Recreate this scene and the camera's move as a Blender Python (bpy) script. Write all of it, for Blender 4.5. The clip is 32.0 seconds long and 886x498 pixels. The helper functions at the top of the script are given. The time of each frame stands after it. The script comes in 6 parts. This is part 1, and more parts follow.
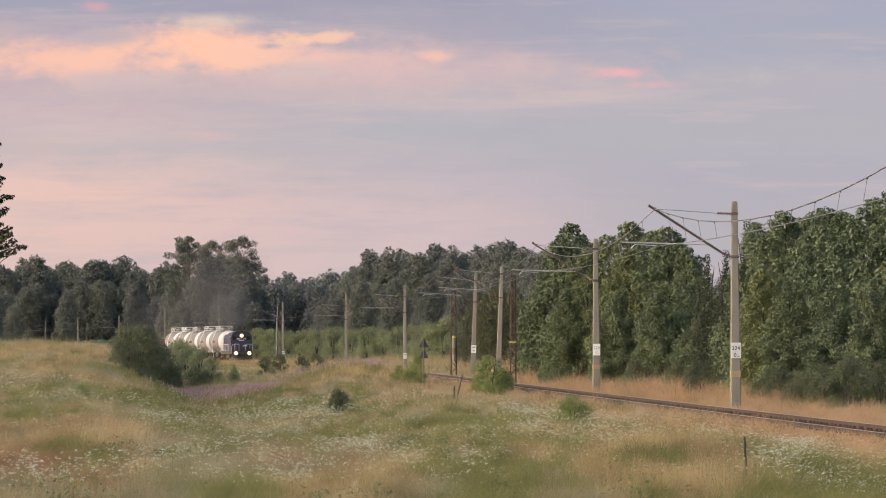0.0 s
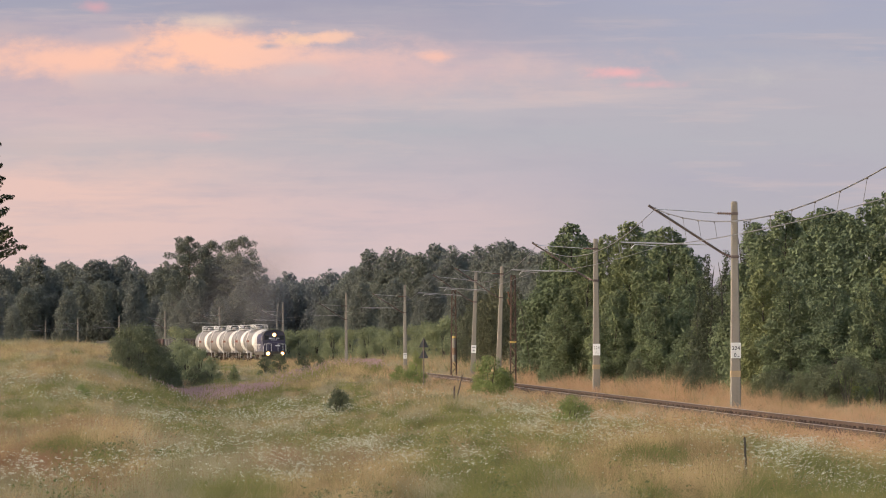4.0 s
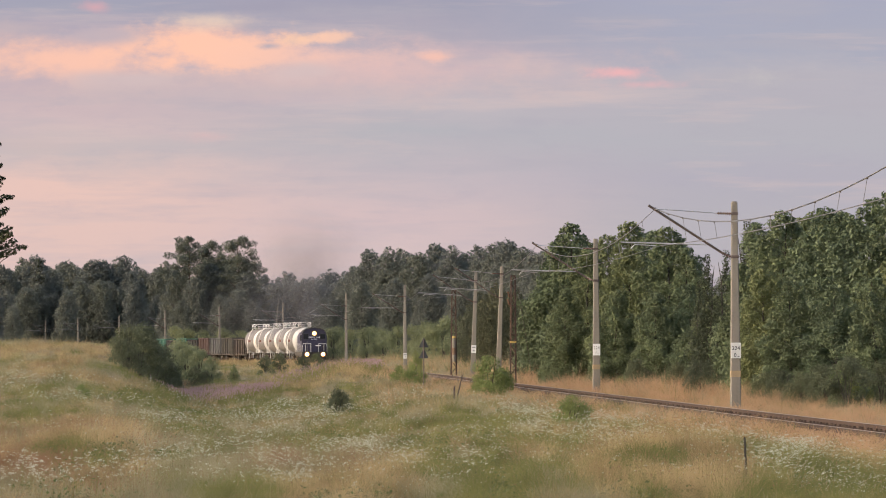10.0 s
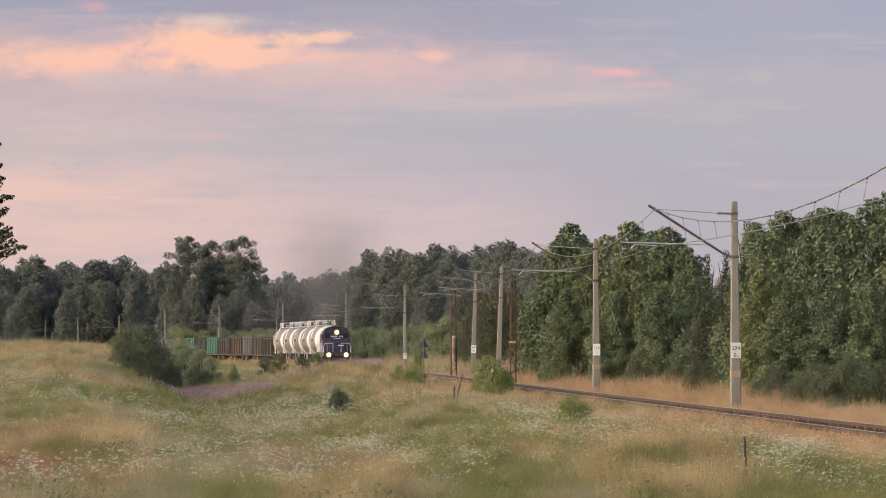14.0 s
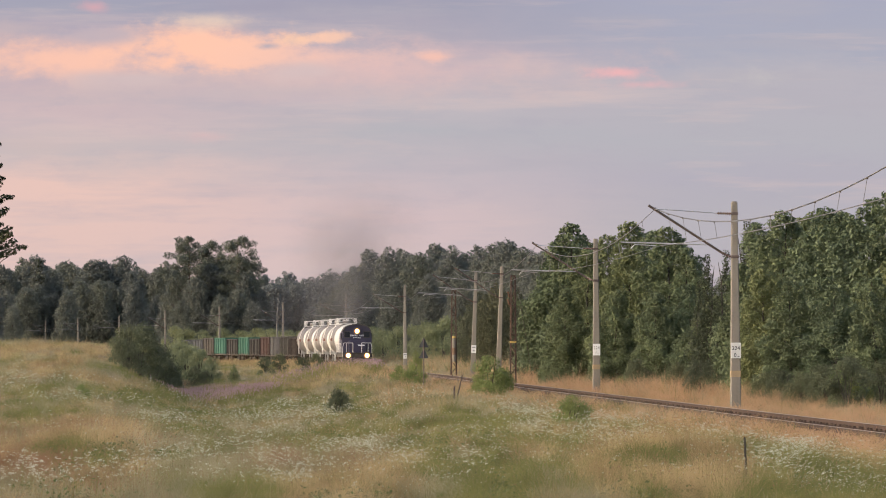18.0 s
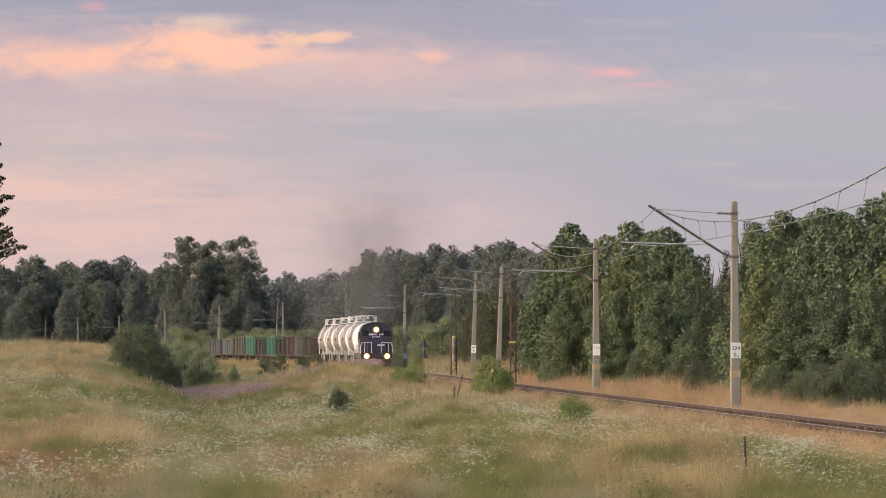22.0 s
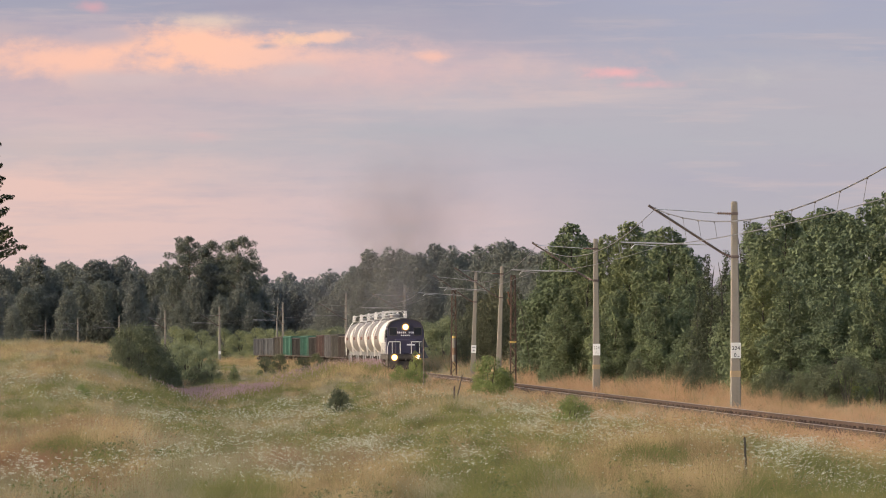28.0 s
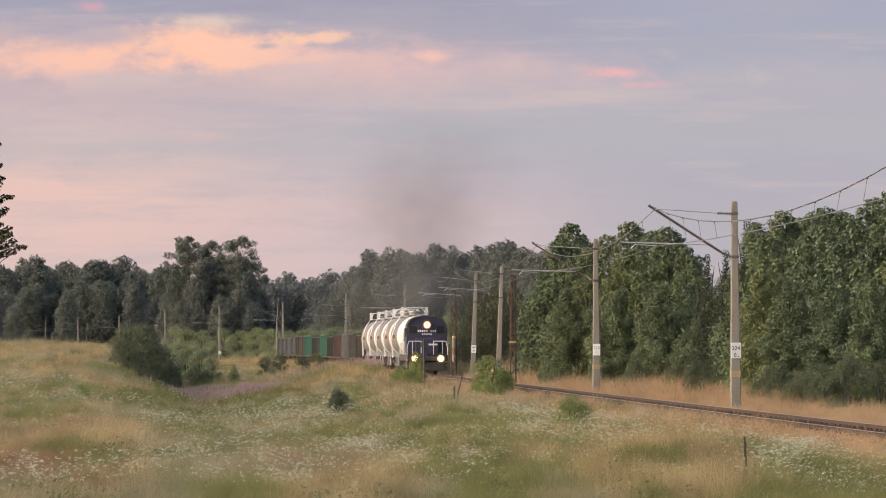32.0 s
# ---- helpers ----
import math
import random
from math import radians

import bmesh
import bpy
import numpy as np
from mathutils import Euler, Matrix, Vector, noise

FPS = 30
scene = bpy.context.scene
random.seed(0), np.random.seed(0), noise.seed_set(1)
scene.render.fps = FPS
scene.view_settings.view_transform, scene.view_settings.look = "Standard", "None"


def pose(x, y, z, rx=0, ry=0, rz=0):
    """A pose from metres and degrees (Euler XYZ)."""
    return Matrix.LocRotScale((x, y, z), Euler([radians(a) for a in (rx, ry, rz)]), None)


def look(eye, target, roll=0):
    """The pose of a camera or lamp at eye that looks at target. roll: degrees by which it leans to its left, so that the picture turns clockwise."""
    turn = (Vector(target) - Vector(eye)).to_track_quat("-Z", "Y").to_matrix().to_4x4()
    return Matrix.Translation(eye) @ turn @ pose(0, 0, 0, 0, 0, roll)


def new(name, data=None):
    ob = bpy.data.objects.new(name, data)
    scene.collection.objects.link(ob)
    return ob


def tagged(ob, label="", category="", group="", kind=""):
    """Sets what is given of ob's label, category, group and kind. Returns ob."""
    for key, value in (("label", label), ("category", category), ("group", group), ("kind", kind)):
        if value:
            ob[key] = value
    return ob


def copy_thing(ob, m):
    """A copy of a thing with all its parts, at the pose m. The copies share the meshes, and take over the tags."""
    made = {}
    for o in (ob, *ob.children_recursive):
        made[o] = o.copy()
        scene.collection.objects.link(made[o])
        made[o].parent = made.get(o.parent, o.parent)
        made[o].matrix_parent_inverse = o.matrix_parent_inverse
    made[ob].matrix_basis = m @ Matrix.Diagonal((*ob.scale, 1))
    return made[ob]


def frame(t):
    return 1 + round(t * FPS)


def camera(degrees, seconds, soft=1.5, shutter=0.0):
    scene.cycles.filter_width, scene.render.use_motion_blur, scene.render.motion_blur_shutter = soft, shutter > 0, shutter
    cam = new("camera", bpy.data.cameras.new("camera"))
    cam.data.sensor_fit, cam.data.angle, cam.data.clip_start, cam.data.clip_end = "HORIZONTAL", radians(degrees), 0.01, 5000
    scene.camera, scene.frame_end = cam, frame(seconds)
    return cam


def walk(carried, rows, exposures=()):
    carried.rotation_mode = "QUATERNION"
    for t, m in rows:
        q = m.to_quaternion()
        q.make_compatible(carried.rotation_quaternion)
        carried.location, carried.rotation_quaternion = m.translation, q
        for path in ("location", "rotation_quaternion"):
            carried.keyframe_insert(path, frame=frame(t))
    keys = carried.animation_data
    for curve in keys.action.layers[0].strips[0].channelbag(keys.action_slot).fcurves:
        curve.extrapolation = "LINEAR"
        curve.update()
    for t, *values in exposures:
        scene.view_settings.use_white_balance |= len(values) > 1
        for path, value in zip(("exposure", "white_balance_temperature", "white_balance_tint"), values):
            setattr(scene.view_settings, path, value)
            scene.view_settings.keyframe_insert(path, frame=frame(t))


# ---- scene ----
# ---- camera: a long lens on a tripod, one fixed view ----
cam = camera(12.428, 32.0, soft=1.0)
EYE = pose(0, 0, 1.95, 91.3845, 0, 0)
walk(cam, [(0, EYE), (32, EYE)], exposures=[(0, 1.12, 6750, 10), (32, 1.12, 6750, 10)])

# ---- world, sun ----
SUN_AZ, SUN_EL = -112.0, 24.0      # degrees from the view's axis (clockwise), and above the horizon


def linear(r, g, b):
    """A linear colour from 0..255 display values."""
    out = []
    for c in (r, g, b):
        c /= 255.0
        out.append(c / 12.92 if c <= 0.04045 else ((c + 0.055) / 1.055) ** 2.4)
    return (*out, 1.0)


world = bpy.data.worlds.new("dusk_sky")
scene.world = world
world.use_nodes = True
wn = world.node_tree
wn.nodes.clear()
sky = wn.nodes.new("ShaderNodeTexSky")
sky.sky_type, sky.sun_disc = "NISHITA", False
sky.sun_elevation, sky.sun_rotation = radians(SUN_EL), radians(SUN_AZ)
sky.air_density, sky.dust_density = 1.0, 3.5
bg = wn.nodes.new("ShaderNodeBackground")
bg.inputs["Strength"].default_value = 0.15
wout = wn.nodes.new("ShaderNodeOutputWorld")
wn.links.new(sky.outputs[0], bg.inputs[0])
wn.links.new(bg.outputs[0], wout.inputs[0])

sun_data = bpy.data.lights.new("sun", "SUN")
sun_data.energy, sun_data.angle, sun_data.color = 1.0, radians(25), (1.0, 0.84, 0.70)
az, el = radians(SUN_AZ), radians(SUN_EL)
sun_dir = Vector((math.sin(az) * math.cos(el), math.cos(az) * math.cos(el), math.sin(el)))
sun = new("sun", sun_data)
sun.matrix_world = look(tuple(sun_dir * 100), (0, 0, 0))

# ---- materials ----


class Nodes:
    """A small hand for node trees."""

    def __init__(self, name):
        self.m = bpy.data.materials.new(name)
        self.m.use_nodes = True
        self.t = self.m.node_tree
        self.t.nodes.clear()
        self.out = self.t.nodes.new("ShaderNodeOutputMaterial")

    def n(self, kind, **kw):
        nd = self.t.nodes.new(kind)
        for k, v in kw.items():
            nd.inputs[k].default_value = v
        return nd

    def link(self, a, b):
        self.t.links.new(a, b)

    def math(self, op, a, b=0.0, c=0.0, clamp=False):
        nd = self.t.nodes.new("ShaderNodeMath")
        nd.operation, nd.use_clamp = op, clamp
        for i, v in enumerate((a, b, c)):
            if isinstance(v, (int, float)):
                nd.inputs[i].default_value = v
            else:
                self.link(v, nd.inputs[i])
        return nd.outputs[0]

    def mix(self, fac, a, b, mode="MIX"):
        nd = self.t.nodes.new("ShaderNodeMix")
        nd.data_type, nd.blend_type, nd.clamp_factor = "RGBA", mode, True
        for sock, v in ((nd.inputs[0], fac), (nd.inputs[6], a), (nd.inputs[7], b)):
            if isinstance(v, (int, float, tuple)):
                sock.default_value = v
            else:
                self.link(v, sock)
        return nd.outputs[2]

    def ramp(self, fac, stops, ease="LINEAR"):
        nd = self.t.nodes.new("ShaderNodeValToRGB")
        cr = nd.color_ramp
        cr.interpolation = ease
        while len(cr.elements) < len(stops):
            cr.elements.new(0.5)
        for e, (p, c) in zip(cr.elements, stops):
            e.position, e.color = p, c
        self.link(fac, nd.inputs[0])
        return nd.outputs[0]

    def noise(self, vec, scale, detail=3.0, rough=0.55, stretch=None):
        if stretch:
            mp = self.t.nodes.new("ShaderNodeMapping")
            mp.inputs["Scale"].default_value = stretch
            self.link(vec, mp.inputs["Vector"])
            vec = mp.outputs[0]
        nd = self.n("ShaderNodeTexNoise", Scale=scale, Detail=detail, Roughness=rough)
        self.link(vec, nd.inputs["Vector"])
        return nd.outputs["Fac"]

    def coord(self, which="Object"):
        return self.t.nodes.new("ShaderNodeTexCoord").outputs[which]

    def done(self, shader):
        self.link(shader, self.out.inputs["Surface"])
        return self.m


def grey(v):
    return (v, v, v, 1.0)


def surface(name, base, second, rough=0.7, metal=0.0, fine=30.0, coarse=2.5, bump=0.3, spread=0.35, streak=None):
    """Paint, stone, wood or metal: two colours mixed by coarse stains and fine grain, with a little relief."""
    k = Nodes(name)
    co = k.coord()
    big = k.noise(co, coarse, 4.0, 0.6, streak)
    small = k.noise(co, fine, 3.0, 0.6)
    rnd = k.t.nodes.new("ShaderNodeObjectInfo").outputs["Random"]
    fac = k.math("ADD", k.math("MULTIPLY", k.math("SUBTRACT", big, 0.45), 2.6), k.math("MULTIPLY", k.math("SUBTRACT", small, 0.5), 1.0), clamp=True)
    col = k.mix(fac, base, second)
    lift = k.math("ADD", 1.0 - spread / 2, k.math("MULTIPLY", rnd, spread))
    val = k.t.nodes.new("ShaderNodeHueSaturation")
    k.link(col, val.inputs["Color"])
    k.link(lift, val.inputs["Value"])
    p = k.n("ShaderNodeBsdfPrincipled", Roughness=rough, Metallic=metal)
    k.link(val.outputs[0], p.inputs["Base Color"])
    k.link(k.math("ADD", rough - 0.1, k.math("MULTIPLY", small, 0.2), clamp=True), p.inputs["Roughness"])
    b = k.n("ShaderNodeBump", Strength=bump, Distance=0.02)
    k.link(small, b.inputs["Height"])
    k.link(b.outputs[0], p.inputs["Normal"])
    return k.done(p.outputs[0])


def leafage(name, dark, light, odd, through_light=0.25, rough=0.6, patch=0.35, stretch=None, spread=1.15):
    """Leaves or blades: every one its own tint, whole plants their own too, and light shining through."""
    k = Nodes(name)
    geo = k.t.nodes.new("ShaderNodeNewGeometry")
    isl = geo.outputs["Random Per Island"]
    rnd = k.t.nodes.new("ShaderNodeObjectInfo").outputs["Random"]
    pos = geo.outputs["Position"]
    big = k.noise(pos, patch, 3.0, 0.6, stretch)
    fac = k.math("ADD", k.math("MULTIPLY", isl, 0.3), k.math("MULTIPLY", k.math("SUBTRACT", big, 0.5 - 0.29 / spread), spread), clamp=True)
    col = k.mix(fac, dark, light)
    col = k.mix(k.math("MULTIPLY", k.math("POWER", rnd, 2.0), 0.75), col, odd)
    p = k.n("ShaderNodeBsdfPrincipled", Roughness=rough)
    p.inputs["Specular IOR Level"].default_value = 0.2
    k.link(col, p.inputs["Base Color"])
    t = k.n("ShaderNodeBsdfTranslucent")
    k.link(col, t.inputs["Color"])
    mx = k.n("ShaderNodeMixShader", Fac=through_light)
    k.link(p.outputs[0], mx.inputs[1])
    k.link(t.outputs[0], mx.inputs[2])
    return k.done(mx.outputs[0])


def headlamp_glow():
    """A lit headlamp: the bulb blazes in the middle, the reflector round it glows amber towards the rim."""
    k = Nodes("headlamp_glow")
    sep = k.t.nodes.new("ShaderNodeSeparateXYZ")
    k.link(k.coord(), sep.inputs[0])
    r2 = k.math("DIVIDE", k.math("ADD", k.math("MULTIPLY", sep.outputs[0], sep.outputs[0]), k.math("MULTIPLY", sep.outputs[2], sep.outputs[2])), 0.109)
    fall = k.math("SUBTRACT", 1.0, r2, clamp=True)
    col = k.ramp(fall, [(0.0, (1.0, 0.2, 0.02, 1)), (0.35, (1.0, 0.34, 0.05, 1)), (0.75, (1.0, 0.6, 0.2, 1)), (1.0, (1.0, 0.78, 0.42, 1))])
    e = k.n("ShaderNodeEmission")
    k.link(col, e.inputs["Color"])
    k.link(k.math("ADD", 0.5, k.math("MULTIPLY", k.math("POWER", fall, 6.0), 40.0)), e.inputs["Strength"])
    return k.done(e.outputs[0])


def dusk_backdrop():
    """Evening clouds: grey-violet layers, a pink lower sky and a peach bank lit from the left."""
    k = Nodes("dusk_clouds")
    co = k.coord()
    sep = k.t.nodes.new("ShaderNodeSeparateXYZ")
    k.link(co, sep.inputs[0])
    slow = k.noise(co, 0.012, 4.0, 0.6, (0.35, 1, 1.6))
    fine = k.noise(co, 0.035, 5.0, 0.62, (0.55, 1, 1.5))
    puffy = k.math("ADD", k.math("SUBTRACT", k.noise(co, 0.022, 7.0, 0.62, (0.55, 1, 1.2)), 0.5), k.math("MULTIPLY", k.math("SUBTRACT", k.noise(co, 0.06, 4.0, 0.6, (0.7, 1, 1.2)), 0.5), 0.4))
    wob = k.math("ADD", k.math("SUBTRACT", slow, 0.5), k.math("MULTIPLY", k.math("SUBTRACT", fine, 0.5), 0.5))
    # u runs 0..1 over the width of 762 m, v 0..1 from 300 m up down to the skyline
    u = k.math("ADD", k.math("DIVIDE", sep.outputs[0], 762.0), 0.5)
    v = k.math("SUBTRACT", 0.7, k.math("DIVIDE", sep.outputs[2], 428.8))
    vw = k.math("ADD", v, k.math("MULTIPLY", wob, 0.12))
    L = k.ramp(vw, [(0.0, linear(160, 160, 186)), (0.07, linear(178, 166, 188)), (0.19, linear(196, 176, 190)), (0.25, linear(203, 182, 193)),
                    (0.3, linear(196, 182, 192)), (0.37, linear(226, 192, 192)), (0.5, linear(220, 190, 192)), (0.62, linear(214, 190, 194))])
    C = k.ramp(vw, [(0.0, linear(158, 157, 183)), (0.07, linear(174, 166, 187)), (0.13, linear(202, 178, 192)), (0.2, linear(190, 180, 195)),
                    (0.27, linear(178, 176, 192)), (0.35, linear(192, 180, 195)), (0.44, linear(206, 185, 196)), (0.6, linear(204, 186, 196))])
    R = k.ramp(vw, [(0.0, linear(164, 166, 194)), (0.1, linear(168, 169, 193)), (0.14, linear(180, 176, 194)), (0.2, linear(179, 175, 193)),
                    (0.28, linear(178, 176, 193)), (0.36, linear(176, 172, 192)), (0.45, linear(178, 174, 190)), (0.6, linear(184, 176, 190))])
    ss = k.t.nodes.new("ShaderNodeMapRange")
    ss.interpolation_type = "SMOOTHSTEP"
    ss.inputs[1].default_value, ss.inputs[2].default_value = 0.05, 0.5
    k.link(u, ss.inputs[0])
    s2 = k.t.nodes.new("ShaderNodeMapRange")
    s2.interpolation_type = "SMOOTHSTEP"
    s2.inputs[1].default_value, s2.inputs[2].default_value = 0.45, 0.8
    k.link(u, s2.inputs[0])
    col = k.mix(s2.outputs[0], k.mix(ss.outputs[0], L, C), R)
    streak = k.noise(co, 0.03, 4.0, 0.6, (0.18, 1, 1.8))
    col = k.mix(k.math("MULTIPLY", k.math("SUBTRACT", streak, 0.48, clamp=True), 2.2, clamp=True), col, linear(177, 172, 190))
    lit = k.noise(co, 0.021, 5.0, 0.62, (0.16, 1, 1.9))
    col = k.mix(k.math("MULTIPLY", k.math("SUBTRACT", lit, 0.53, clamp=True), 2.4, clamp=True), col, linear(216, 192, 196))
    cloudlet = k.noise(co, 0.05, 6.0, 0.65, (0.4, 1, 1.3))
    col = k.mix(k.math("MULTIPLY", k.math("SUBTRACT", cloudlet, 0.52, clamp=True), 0.9), col, linear(164, 161, 186))

    def bank(u0, v0, a, b, tint, soft, amount, rag=1.6, slope=0.0):
        """A bank of lit cloud with a ragged edge."""
        nonlocal col
        du = k.math("DIVIDE", k.math("SUBTRACT", u, u0), a)
        dv = k.math("DIVIDE", k.math("SUBTRACT", k.math("SUBTRACT", v, v0), k.math("MULTIPLY", k.math("SUBTRACT", u, u0), slope)), b)
        r = k.math("SQRT", k.math("ADD", k.math("MULTIPLY", du, du), k.math("MULTIPLY", dv, dv)))
        e = k.math("ADD", k.math("SUBTRACT", 1.0, r), k.math("MULTIPLY", puffy, rag * 2.6))
        mr = k.t.nodes.new("ShaderNodeMapRange")
        mr.interpolation_type = "SMOOTHSTEP"
        mr.inputs[1].default_value, mr.inputs[2].default_value = 0.0, soft + 0.35
        mr.inputs[4].default_value = amount
        k.link(e, mr.inputs[0])
        col = k.mix(mr.outputs[0], col, tint)

    bank(0.28, 0.14, 0.54, 0.087, linear(220, 188, 190), 1.0, 0.7, 0.8)
    bank(0.43, 0.125, 0.15, 0.0653, linear(216, 184, 192), 0.9, 0.8, 0.9)
    bank(0.06, 0.115, 0.255, 0.058, linear(246, 194, 182), 0.6, 0.95, 0.7)
    bank(0.225, 0.092, 0.128, 0.0667, linear(251, 196, 180), 0.5, 1.0, 0.8, -0.05)
    bank(0.285, 0.1, 0.09, 0.0493, linear(248, 196, 182), 0.6, 0.9, 0.9)
    bank(0.245, 0.038, 0.09, 0.0319, linear(224, 200, 194), 0.8, 0.8, 0.9)
    bank(0.335, 0.078, 0.033, 0.0174, linear(250, 202, 180), 0.6, 0.8, 1.0)
    bank(0.375, 0.075, 0.03, 0.0159, linear(248, 200, 182), 0.6, 0.8, 1.0)
    bank(0.492, 0.112, 0.03, 0.0174, linear(246, 192, 182), 0.8, 0.7, 1.0)
    bank(0.37, 0.108, 0.13, 0.034, linear(236, 192, 188), 0.9, 0.75, 1.1)
    bank(0.02, 0.052, 0.09, 0.026, linear(190, 174, 188), 0.8, 0.85, 0.7)
    bank(0.11, 0.068, 0.07, 0.028, linear(190, 174, 190), 0.6, 0.95, 0.7)
    bank(0.15, 0.158, 0.1, 0.026, linear(204, 184, 194), 0.6, 0.9, 0.8)
    bank(0.34, 0.142, 0.06, 0.026, linear(208, 186, 195), 0.7, 0.9, 0.9)
    bank(0.3, 0.185, 0.4, 0.03, linear(196, 180, 192), 1.0, 0.7, 0.7)
    bank(0.28, 0.012, 0.16, 0.024, linear(160, 156, 182), 0.8, 0.85, 0.7)
    bank(0.107, 0.012, 0.03, 0.02, linear(212, 166, 182), 0.8, 0.8, 0.9)
    bank(0.285, 0.052, 0.032, 0.018, linear(172, 166, 186), 0.7, 0.85, 1.2)
    bank(0.303, 0.09, 0.018, 0.01, linear(174, 168, 188), 0.7, 0.85, 1.1)
    bank(0.23, 0.27, 0.05, 0.02, linear(222, 180, 188), 1.0, 0.6, 0.9)
    bank(0.03, 0.29, 0.1, 0.026, linear(200, 182, 190), 1.0, 0.7, 0.8)
    bank(0.7, 0.145, 0.05, 0.018, linear(236, 178, 188), 0.9, 0.85, 1.1)
    bank(0.73, 0.168, 0.06, 0.014, linear(224, 178, 190), 0.9, 0.7, 1.1)
    bank(0.87, 0.155, 0.06, 0.035, linear(196, 190, 198), 1.0, 0.7, 1.1)
    bank(0.62, 0.05, 0.18, 0.06, linear(161, 161, 187), 1.0, 0.7, 0.7)
    col = k.mix(1.0, col, (0.982, 1.0, 0.925, 1), "MULTIPLY")
    e = k.n("ShaderNodeEmission", Strength=0.492)
    k.link(col, e.inputs["Color"])
    return k.done(e.outputs[0])


M = {}
M["sky"] = dusk_backdrop()
M["concrete"] = surface("mast_concrete", (0.175, 0.156, 0.134, 1), (0.11, 0.095, 0.08, 1), 0.85, 0, 18, 1.2, 0.3, 0.15, (1, 1, 0.25))
M["yellow"] = surface("faded_yellow_paint", (0.22, 0.16, 0.09, 1), (0.16, 0.13, 0.09, 1), 0.7)
M["plate"] = surface("white_enamel", (0.6, 0.6, 0.6, 1), (0.5, 0.5, 0.5, 1), 0.4, 0, 20, 3, 0.05)
M["grey_ink"] = surface("faded_grey_ink", (0.2, 0.2, 0.21, 1), (0.26, 0.26, 0.26, 1), 0.6)
M["black"] = surface("black_paint", (0.03, 0.03, 0.035, 1), (0.06, 0.055, 0.05, 1), 0.6)
M["steel"] = surface("galvanised_steel", (0.36, 0.36, 0.37, 1), (0.26, 0.25, 0.24, 1), 0.5, 0.6)
M["dark_steel"] = surface("weathered_dark_steel", (0.075, 0.055, 0.05, 1), (0.13, 0.09, 0.07, 1), 0.7, 0.2)
M["rust"] = surface("rusty_lattice_steel", (0.06, 0.034, 0.024, 1), (0.036, 0.024, 0.019, 1), 0.9, 0.0)
M["bright_yellow"] = surface("yellow_band_paint", (0.38, 0.26, 0.07, 1), (0.27, 0.18, 0.06, 1), 0.7)
M["brown_weight"] = surface("rusty_cast_weight", (0.15, 0.09, 0.06, 1), (0.09, 0.055, 0.04, 1), 0.9)
M["porcelain"] = surface("brown_porcelain", (0.09, 0.05, 0.035, 1), (0.13, 0.07, 0.05, 1), 0.25)
M["wire"] = surface("copper_wire", (0.16, 0.152, 0.152, 1), (0.12, 0.113, 0.113, 1), 0.5, 0.5)
M["rail"] = surface("rail_steel", (0.05, 0.027, 0.017, 1), (0.028, 0.018, 0.013, 1), 0.8, 0.0)
M["rail_head"] = surface("worn_rail_head", (0.36, 0.29, 0.24, 1), (0.24, 0.19, 0.16, 1), 0.32, 0.85, 12, 1, 0.05)
M["sleeper"] = surface("oiled_timber", (0.04, 0.026, 0.019, 1), (0.075, 0.046, 0.032, 1), 0.9, 0, 25, 3, 0.6, 0.5, (0.3, 1, 1))
M["ballast"] = surface("ballast_stone", (0.085, 0.06, 0.045, 1), (0.05, 0.037, 0.03, 1), 0.95, 0, 9, 0.8, 1.0)
M["birch"] = surface("birch_bark", (0.16, 0.15, 0.135, 1), (0.09, 0.08, 0.07, 1), 0.8, 0, 12, 2, 0.3, 0.2)
M["bark"] = surface("bark", (0.04, 0.034, 0.028, 1), (0.02, 0.017, 0.014, 1), 0.95, 0, 10, 1.5, 0.8, 0.4, (1, 1, 0.3))
M["pine_bark"] = surface("pine_bark", (0.07, 0.045, 0.033, 1), (0.035, 0.026, 0.02, 1), 0.95, 0, 10, 1.2, 0.8, 0.3, (1, 1, 0.3))
M["leaf"] = leafage("broad_leaves", (0.05, 0.068, 0.042, 1), (0.155, 0.19, 0.105, 1), (0.16, 0.172, 0.075, 1), 0.3, 0.6, 0.7, None, 2.0)
# forest leaves carry the haze of distance in their lifted, greyed colours
M["leaf_hazed"] = leafage("hazed_forest_leaves", (0.13, 0.14, 0.134, 1), (0.17, 0.182, 0.16, 1), (0.16, 0.172, 0.138, 1), 0.6, 0.8, 0.12)
M["alder"] = leafage("alder_leaves", (0.05, 0.058, 0.04, 1), (0.098, 0.104, 0.064, 1), (0.1, 0.1, 0.058, 1), 0.3, 0.7, 0.3)
M["willow"] = leafage("willow_leaves", (0.155, 0.175, 0.1, 1), (0.24, 0.262, 0.15, 1), (0.23, 0.25, 0.13, 1), 0.5)
M["shrub"] = leafage("shrub_leaves", (0.0625, 0.0744, 0.0506, 1), (0.125, 0.139, 0.0759, 1), (0.125, 0.134, 0.0667, 1), 0.35)
M["bright"] = leafage("young_leaves", (0.1, 0.135, 0.045, 1), (0.205, 0.24, 0.085, 1), (0.21, 0.225, 0.08, 1), 0.35)
# needles of the far pines, lightened to include haze in the colour
M["needle"] = leafage("hazed_pine_needles", (0.105, 0.115, 0.1, 1), (0.15, 0.16, 0.128, 1), (0.135, 0.146, 0.108, 1), 0.55, 0.8)
M["spruce"] = leafage("spruce_needles", (0.024, 0.034, 0.022, 1), (0.066, 0.076, 0.042, 1), (0.07, 0.072, 0.036, 1), 0.15)
